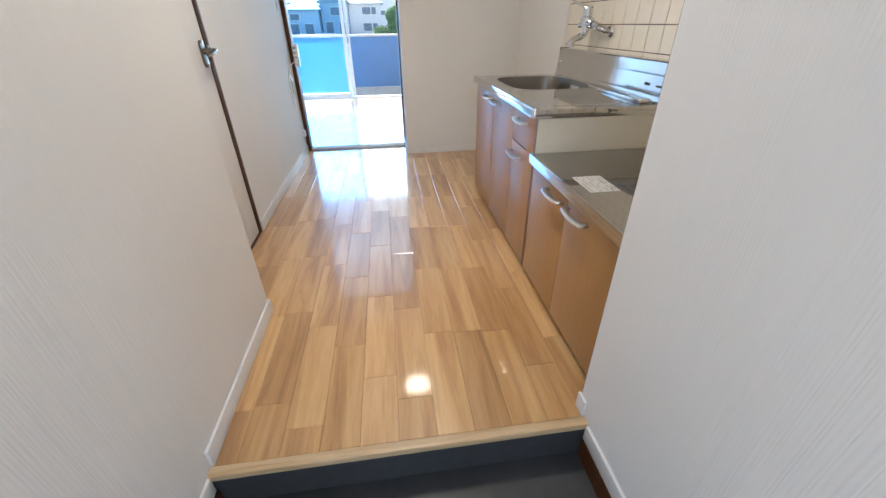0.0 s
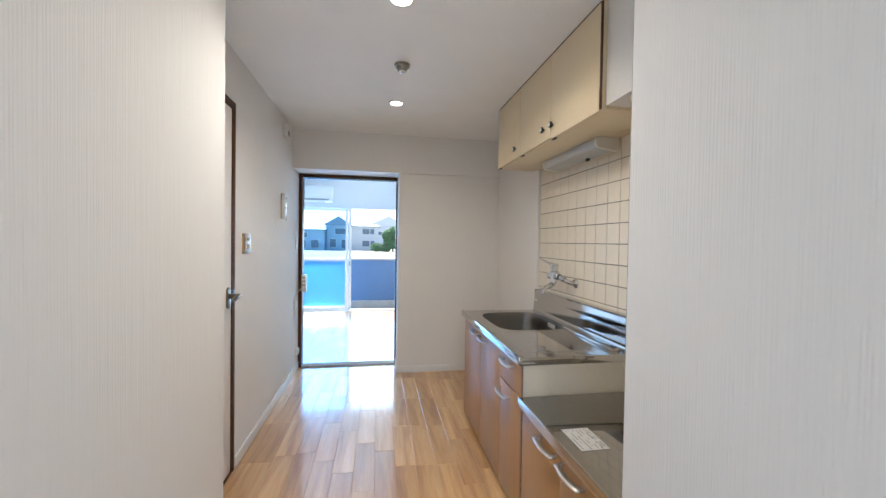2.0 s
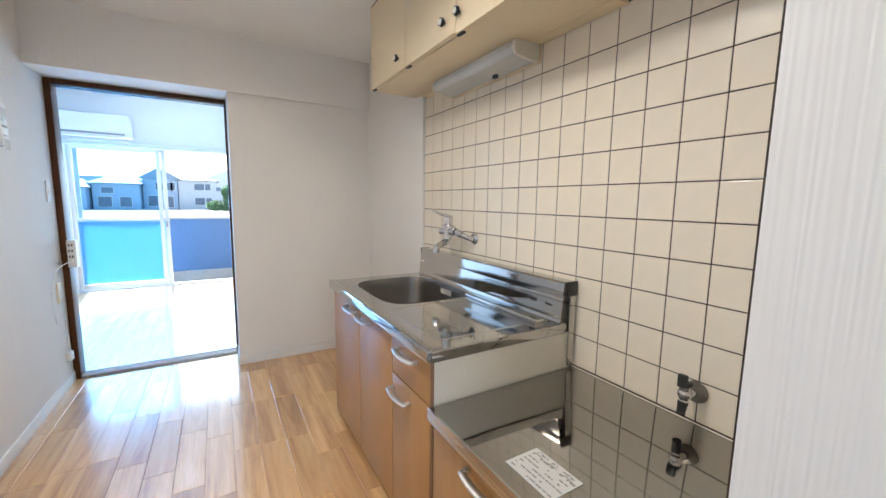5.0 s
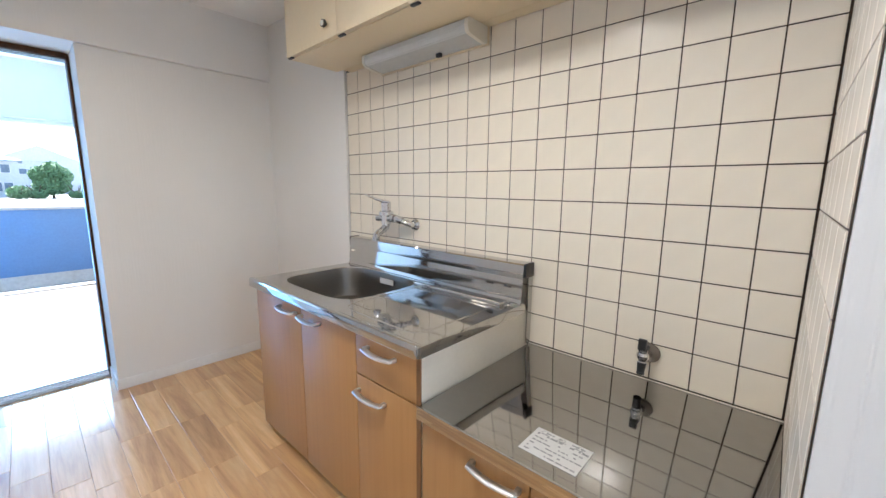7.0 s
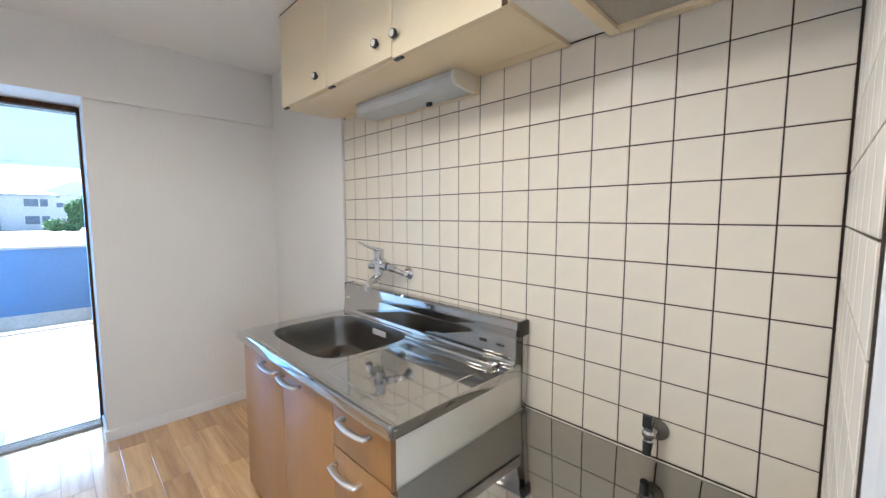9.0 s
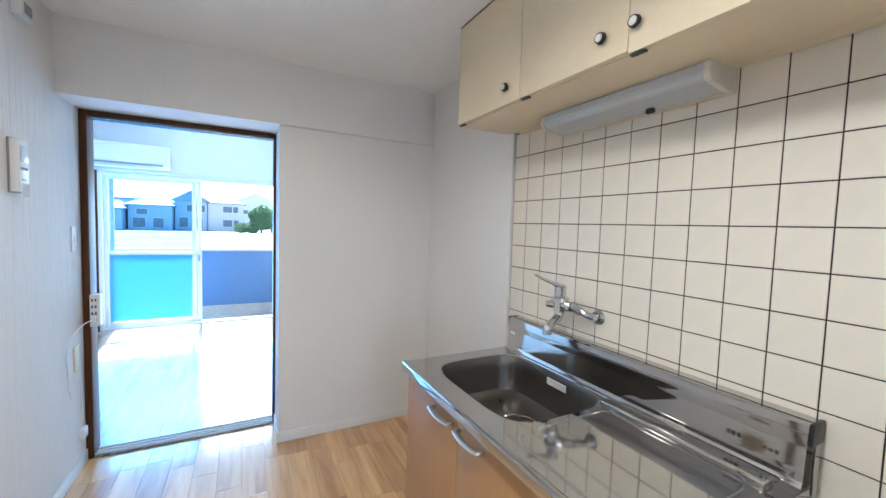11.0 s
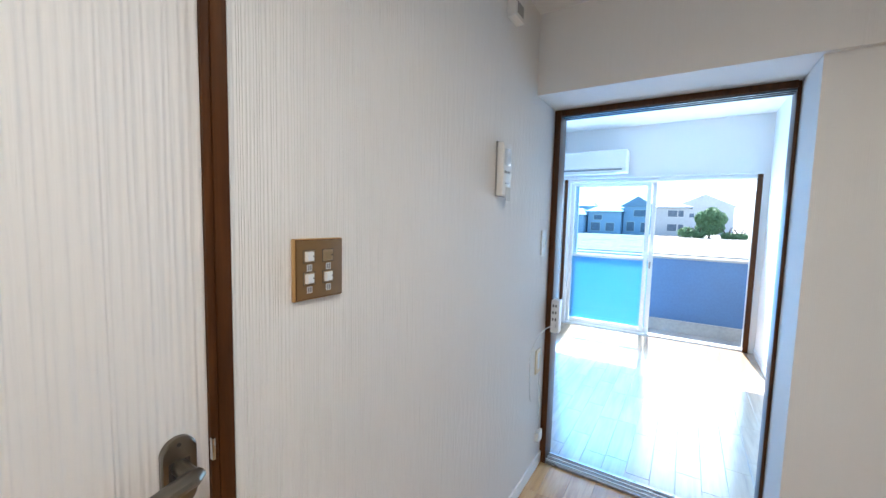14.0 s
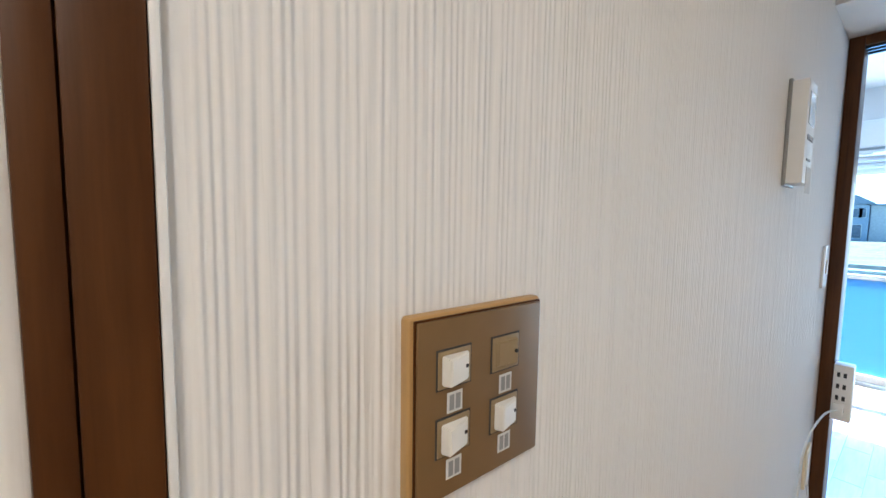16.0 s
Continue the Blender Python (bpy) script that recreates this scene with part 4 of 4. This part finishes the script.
part("socket", B(XL + 0.008, XL + 0.0095, 2.848, 2.878, 0.562, 0.648, bevel=0.001), M_WHITE, bp)
jb = thing("phone_jack", (XL, 2.93, 0.165), "small white wall jack above the skirting", "outlet")
part("box", B(XL, XL + 0.022, 2.875, 2.935, 0.158, 0.212, bevel=0.003), M_WHITE, jb)
pt = thing("power_strip", (XL + 0.05, YF - 0.02, 0.83), "white power strip with black sockets fixed to the door frame", "power strip")
part("shell", B(XL + 0.035, XL + 0.078, YF - 0.052, YF - 0.004, 0.742, 0.915, bevel=0.004, seg=3), M_WHITE, pt)
for k in range(4):
    bm = B(XL + 0.043, XL + 0.050, YF - 0.0535, YF - 0.0515, 0.770 + 0.036 * k, 0.784 + 0.036 * k)
    box(bm, XL + 0.057, XL + 0.064, YF - 0.0535, YF - 0.0515, 0.770 + 0.036 * k, 0.784 + 0.036 * k)
    part("socket", bm, M_BLACK, pt)
part("plug", B(XL + 0.042, XL + 0.064, YF - 0.075, YF - 0.054, 0.765, 0.80, bevel=0.004), M_WHITE, pt)
cd = thing("extension_cable", (XL + 0.02, 2.85, 0.6), "thin white cord hanging in a loop down the wall", "cord")


def bend(points, n=6):
    """A smooth line through points."""
    q = [Vector(p) for p in points]
    q = [q[0]] + q + [q[-1]]
    out = []
    for p0, p1, p2, p3 in zip(q, q[1:], q[2:], q[3:]):
        for t in (k / n for k in range(n)):
            out.append(0.5 * (2 * p1 + (p2 - p0) * t + (2 * p0 - 5 * p1 + 4 * p2 - p3) * t * t + (3 * p1 - p0 - 3 * p2 + p3) * t ** 3))
    return out + [q[-1]]


part("cord", tube(bmesh.new(), bend([(XL + 0.053, YF - 0.075, 0.782), (XL + 0.030, 2.885, 0.772), (XL + 0.014, 2.785, 0.735), (XL + 0.008, 2.728, 0.665), (XL + 0.007, 2.738, 0.575), (XL + 0.007, 2.748, 0.475), (XL + 0.009, 2.762, 0.430)]), 0.0028, 8), M_WHITE, cd)
part("cord", tube(bmesh.new(), bend([(XL + 0.010, 2.865, 0.545), (XL + 0.014, 2.862, 0.490), (XL + 0.012, 2.878, 0.415), (XL + 0.008, 2.905, 0.300), (XL + 0.010, 2.912, 0.215)]), 0.0028, 8), M_WHITE, cd)

fo = thing("wall_outlet", (R2R, 4.80, 0.57), "cream outlet plate low on the far room wall", "outlet")
part("plate", B(R2R - 0.007, R2R, 4.765, 4.835, 0.51, 0.63, bevel=0.002), M_KEY, fo)
part("socket", B(R2R - 0.009, R2R - 0.007, 4.785, 4.815, 0.535, 0.605, bevel=0.001), M_WHITE, fo)

# ---- houses, tree and ground beyond the balcony ----


def house(at, wide, deep, eave, apex, wall_m, roof_m, label, openings, ridge="x"):
    """at: middle of the front foot; openings: (x, z, width, height) on the front."""
    x, y, z = at
    h = thing("house", at, label, "house", "houses beyond the open ground")
    part("wall", B(x - wide / 2, x + wide / 2, y, y + deep, z, z + eave), wall_m, h)
    bm = bmesh.new()
    o = 0.5
    x0, x1, y0, y1, e, a = x - wide / 2 - o, x + wide / 2 + o, y - o, y + deep + o, z + eave, z + apex
    ends = ([(x0, y0), (x1, y0), (x1, y1), (x0, y1)])
    low = [bm.verts.new((px, py, e)) for px, py in ends]
    top = [bm.verts.new((px, py, e + 0.18)) for px, py in ends]
    if ridge == "y":
        r0, r1 = bm.verts.new((x, y0, a)), bm.verts.new((x, y1, a))
        faces = [(top[0], top[1], r0), (top[2], top[3], r1), (top[1], top[2], r1, r0), (top[3], top[0], r0, r1)]
    else:
        r0, r1 = bm.verts.new((x0 + 1.5, (y0 + y1) / 2, a)), bm.verts.new((x1 - 1.5, (y0 + y1) / 2, a))
        faces = [(top[0], top[1], r1, r0), (top[2], top[3], r0, r1), (top[1], top[2], r1), (top[3], top[0], r0)]
    for f in faces + [tuple(low)] + [(low[k], low[(k + 1) % 4], top[(k + 1) % 4], top[k]) for k in range(4)]:
        bm.faces.new(f)
    part("roof", bm, roof_m, h)
    if ridge == "y":
        bm = bmesh.new()
        tri = [bm.verts.new(p) for p in ((x - wide / 2, y - 0.02, e), (x + wide / 2, y - 0.02, e), (x, y - 0.02, a - 0.5), (x - wide / 2, y + 0.2, e), (x + wide / 2, y + 0.2, e), (x, y + 0.2, a - 0.5))]
        for f in ((0, 1, 2), (3, 4, 5), (0, 1, 4, 3), (1, 2, 5, 4), (2, 0, 3, 5)):
            bm.faces.new([tri[k] for k in f])
        part("gable", bm, wall_m, h)
    for ox, oz, ow, oh in openings:
        w = part("window", B(x + ox - ow / 2 - 0.08, x + ox + ow / 2 + 0.08, y - 0.08, y + 0.02, z + oz - 0.08, z + oz + oh + 0.08), M_ALU, h)
        part("pane", B(x + ox - ow / 2, x + ox + ow / 2, y - 0.10, y - 0.075, z + oz, z + oz + oh), M_GLASSDARK, w, "dark window glass")
    return h


HY = 88.0
house((-10.0, HY, GZ), 5.2, 8, 5.6, 7.7, M_HOUSE2, M_ROOF, "grey two-storey house with a gable roof", [(0.6, 3.6, 2.6, 1.3), (1.9, 3.6, 0.7, 1.3), (-1.2, 0.6, 1.4, 1.9), (1.3, 0.4, 1.2, 2.0)], "y")
house((-4.2, HY + 0.5, GZ), 6.2, 8, 5.4, 6.2, M_HOUSE, M_ROOF, "white two-storey house with dark windows", [(0.3, 3.7, 1.6, 1.2), (1.7, 3.7, 0.9, 1.2), (0.3, 0.9, 1.6, 1.3), (1.8, 0.9, 0.9, 1.3)])
house((-16.0, HY - 2, GZ), 6.4, 7, 4.4, 5.6, M_HOUSE2, M_ROOF, "low grey house with a tiled roof", [(-1.6, 0.5, 1.8, 1.7), (1.2, 0.5, 1.6, 1.7), (-1.2, 2.8, 1.6, 1.0)])
house((-23.4, HY - 4, GZ), 7.6, 7, 3.6, 5.2, M_HOUSE2, M_ROOF, "grey house with a hipped roof behind the open ground", [(-2.0, 0.6, 1.8, 1.6), (1.5, 0.6, 2.0, 1.6)])
house((-25.5, HY + 12, GZ), 9.0, 8, 6.0, 7.6, M_HOUSE2, M_ROOF, "farther two-storey grey house", [(1.5, 4.0, 2.0, 1.2), (-2.0, 4.0, 2.0, 1.2)])
house((-16.5, HY + 14, GZ), 8.0, 8, 5.6, 6.7, M_HOUSE, M_ROOF, "farther pale two-storey house", [(-1.5, 3.8, 1.8, 1.2), (2.0, 3.8, 1.8, 1.2)])
house((2.0, HY + 28, GZ), 12.0, 10, 6.6, 9.8, M_HOUSE, M_HOUSE, "large pale hall with a low gable", [(-3.0, 4.0, 2.0, 1.0)], "y")
house((15.5, HY + 10, GZ), 9.0, 8, 4.6, 5.4, M_HOUSE, M_HOUSE, "pale low building beyond the tree", [(-2.4, 1.0, 1.4, 1.5), (0.6, 1.0, 1.4, 1.5), (2.8, 2.8, 1.2, 1.0)])


def leaf_cloud(centres, count, size, seed):
    """Many small tilted leaf clumps scattered through overlapping lobes."""
    rnd = random.Random(seed)
    verts, faces = [], []
    for _ in range(count):
        cx, cy, cz, r = centres[rnd.randrange(len(centres))]
        d = Vector((rnd.gauss(0, 1), rnd.gauss(0, 1), rnd.gauss(0, 1))).normalized() * r * rnd.uniform(0.55, 1.05) ** 0.6
        c = Vector((cx, cy, cz)) + d
        u = Vector((rnd.gauss(0, 1), rnd.gauss(0, 1), rnd.gauss(0, 1))).normalized()
        v = u.orthogonal().normalized()
        s = size * rnd.uniform(0.6, 1.4)
        n = len(verts)
        verts += [c - u * s, c + v * s * 0.5, c + u * s, c - v * s * 0.5]
        faces.append((n, n + 1, n + 2, n + 3))
    me = bpy.data.meshes.new("crown")
    me.from_pydata([tuple(v) for v in verts], [], faces)
    me.materials.append(M_LEAF)
    return me


def tree(at, lobes, trunk_h, count, label, name="tree", size=0.20, seed=3):
    t = thing(name, at, label, name)
    x, y, z = at
    bm = tube(bmesh.new(), [(x, y, z), (x + 0.05, y, z + trunk_h * 0.6), (x, y, z + trunk_h)], [0.22, 0.17, 0.12], 10)
    for k in range(5):
        a = k * 1.26
        tube(bm, [(x, y, z + trunk_h * 0.8), (x + math.cos(a) * 0.7, y + math.sin(a) * 0.7, z + trunk_h + 0.7), (x + math.cos(a) * 1.2, y + math.sin(a) * 1.2, z + trunk_h + 1.4)], [0.09, 0.06, 0.03], 6)
    part("trunk", bm, M_BARK, t)
    me = leaf_cloud([(a, b, c, r) for a, b, c, r in lobes], count, size, seed)
    ob = new("crown", me)
    ob.parent = t
    ob.location = -Vector(at)
    return t


TX, TY = 1.9, 80.0
tree((TX, TY, GZ), [(TX, TY, GZ + 3.4, 1.5), (TX - 1.1, TY, GZ + 3.4, 1.15), (TX + 1.2, TY, GZ + 3.3, 1.2), (TX + 0.2, TY - 0.3, GZ + 4.1, 1.15), (TX - 0.8, TY, GZ + 2.0, 1.25), (TX + 0.9, TY, GZ + 1.9, 1.2), (TX, TY - 0.4, GZ + 1.6, 1.1)], 1.2, 7200, "round green tree at the edge of the open ground")
for hx, hw, hh, sd_ in ((-1.4, 1.1, 1.7, 11), (0.3, 0.9, 1.2, 12), (4.4, 1.0, 1.0, 13), (6.0, 1.2, 0.9, 14)):
    tree((hx, TY - 1, GZ), [(hx, TY - 1, GZ + hh * 0.55, hh * 0.55), (hx + hw * 0.5, TY - 1, GZ + hh * 0.5, hh * 0.5), (hx - hw * 0.5, TY - 1, GZ + hh * 0.5, hh * 0.48)], 0.5, 1100, "dark green clipped shrub beside the tree", "shrub", 0.16, sd_)
pole = thing("utility_pole", (13.4, TY + 4, GZ), "dark slim utility pole beyond the ground", "pole")
part("shaft", rod(bmesh.new(), (13.4, TY + 4, GZ), (13.4, TY + 4, GZ + 5.8), 0.16, 0.11, 12), M_GREY, pole)
part("crossarm", B(12.8, 14.0, TY + 3.95, TY + 4.05, GZ + 5.2, GZ + 5.3), M_GREY, pole)

# low rubble banks on the open ground
rnd = random.Random(8)
nx, ny = 120, 60
verts = []
for j in range(ny + 1):
    for i in range(nx + 1):
        x, y = -45 + 90 * i / nx, 28 + 44 * j / ny
        edge = min(1.0, min(j, ny - j) / 6)
        h = edge * (0.30 * noise.noise((x * 0.10, y * 0.33, 0)) + 0.22 * noise.noise((x * 0.5, y * 0.9, 4)) + 0.18)
        verts.append((x, y, GZ - 0.02 + max(0.0, h)))
faces = [(j * (nx + 1) + i, j * (nx + 1) + i + 1, (j + 1) * (nx + 1) + i + 1, (j + 1) * (nx + 1) + i) for j in range(ny) for i in range(nx)]
me = bpy.data.meshes.new("rubble_ground")
me.from_pydata(verts, [], faces)
me.materials.append(M_RUBBLE)
tagged(new("rubble_ground", me), "pale rubble banks on the cleared ground", "ground", kind="stuff")
fence = thing("site_fence", (0, 27, GZ), "low pale boundary wall of the cleared ground", "wall")
part("wall", B(-45, 45, 24.9, 25.05, GZ, GZ + 0.7), M_CONC, fence)

# ---- tiles, one by one ----
P, JT = 0.110, 0.0036
ZA = 1.255


def tile_mesh(name, w, h, axis):
    """A pillowed glazed tile w wide and h high; axis: the way it faces."""
    bm = bmesh.new()
    d, e = 0.0024, 0.0025
    for k, (u, t) in enumerate(((0, 0.0), (0, d - 0.0008), (e, d))):
        r = [(-w / 2 + u, -h / 2 + u), (w / 2 - u, -h / 2 + u), (w / 2 - u, h / 2 - u), (-w / 2 + u, h / 2 - u)]
        vs = [bm.verts.new((-t, a, b) if axis == "x" else (a, t, b)) for a, b in r]
        if k:
            skin(bm, last, vs)
        last = vs
    bm.faces.new(last)
    return mesh_of(name, bm, M_TILE)


tiles_e = thing("tile_field_east", (0.008, 0.85, 1.2), "cream glazed wall tiles with dark joints", "tiles")
tagged(tiles_e, kind="structure")
made = {}


def lay(parent, axis, a0, a1, z0, z1, c, flat):
    w, h = a1 - a0 - JT, z1 - z0 - JT
    if w < 0.006 or h < 0.006:
        return
    key = (axis, round(w, 3), round(h, 3))
    if key not in made:
        made[key] = tile_mesh("tile", w, h, axis)
    at = (flat, (a0 + a1) / 2, (z0 + z1) / 2) if axis == "x" else ((a0 + a1) / 2, flat, (z0 + z1) / 2)
    piece("tile", made[key], at, parent)


cols = [-0.105] + [P * k for k in range(0, 17)] + [1.862]
rows_z = [ZA + P * j for j in range(-6, 6)]
rows_z = [z for z in rows_z if z < 1.80] + [1.812]
rows_z[0] = 0.588
for c0, c1 in zip(cols, cols[1:]):
    for z0, z1 in zip(rows_z, rows_z[1:]):
        lay(tiles_e, "x", c0, c1, z0, z1, 0, 0.0065)
tiles_s = thing("tile_field_south", (-0.3, -0.112, 1.2), "cream glazed wall tiles on the partition return", "tiles")
tagged(tiles_s, kind="structure")
struct("wall_partition_face", B(XP + 0.001, XR + 0.007, -0.1125, -0.1105, 0.0, 1.812), M_GROUT, "dark joint bed behind the return tiles")
xs = [XP + 0.004] + [-P * k for k in range(5, -1, -1)]
for a0, a1 in zip(xs, xs[1:]):
    for z0, z1 in zip(rows_z, rows_z[1:]):
        lay(tiles_s, "y", a0, a1, z0, z1, 0, -0.1105)

# ---- floor planks, one by one ----
PW, PL, PJ = 0.1138, 0.458, 0.0009
known = {-3: -0.062, -2: 0.725, -1: 0.558, 0: -0.003, 1: 0.289}
plank_meshes = {}


def plank(parent, x0, x1, y0, y1, material):
    w, l = x1 - x0 - PJ, y1 - y0 - PJ
    if w < 0.01 or l < 0.01:
        return
    key = (round(w, 3), round(l, 3), material.name)
    if key not in plank_meshes:
        bm = bmesh.new()
        last = None
        for u, z in ((0, -0.004), (0, -0.0009), (0.0014, 0.0)):
            vs = [bm.verts.new((a * (w / 2 - u), b * (l / 2 - u), z)) for a, b in ((-1, -1), (1, -1), (1, 1), (-1, 1))]
            if last:
                skin(bm, last, vs)
            last = vs
        bm.faces.new(last)
        plank_meshes[key] = mesh_of("plank", bm, material)
    piece("plank", plank_meshes[key], ((x0 + x1) / 2, (y0 + y1) / 2, 0.0), parent)


def lay_floor(parent, xa, xb, ya, yb, seed, material):
    rnd = random.Random(seed)
    k = math.floor((xa + 1.224) / PW)
    while -1.224 + PW * k < xb:
        x0, x1 = max(xa, -1.224 + PW * k), min(xb, -1.224 + PW * (k + 1))
        off = known.get(k, rnd.uniform(0, PL))
        y = off - PL * math.ceil((off - ya) / PL)
        while y < yb:
            plank(parent, x0, x1, max(ya, y), min(yb, y + PL), material)
            y += PL
        k += 1


lay_floor(floor, XL, XR, -0.148, YF - 0.03, 2, M_PLANK)
lay_floor(floor_room, R2L, R2R, YF + 0.076, YW + 0.004, 7, M_PLANK_DIMMED)
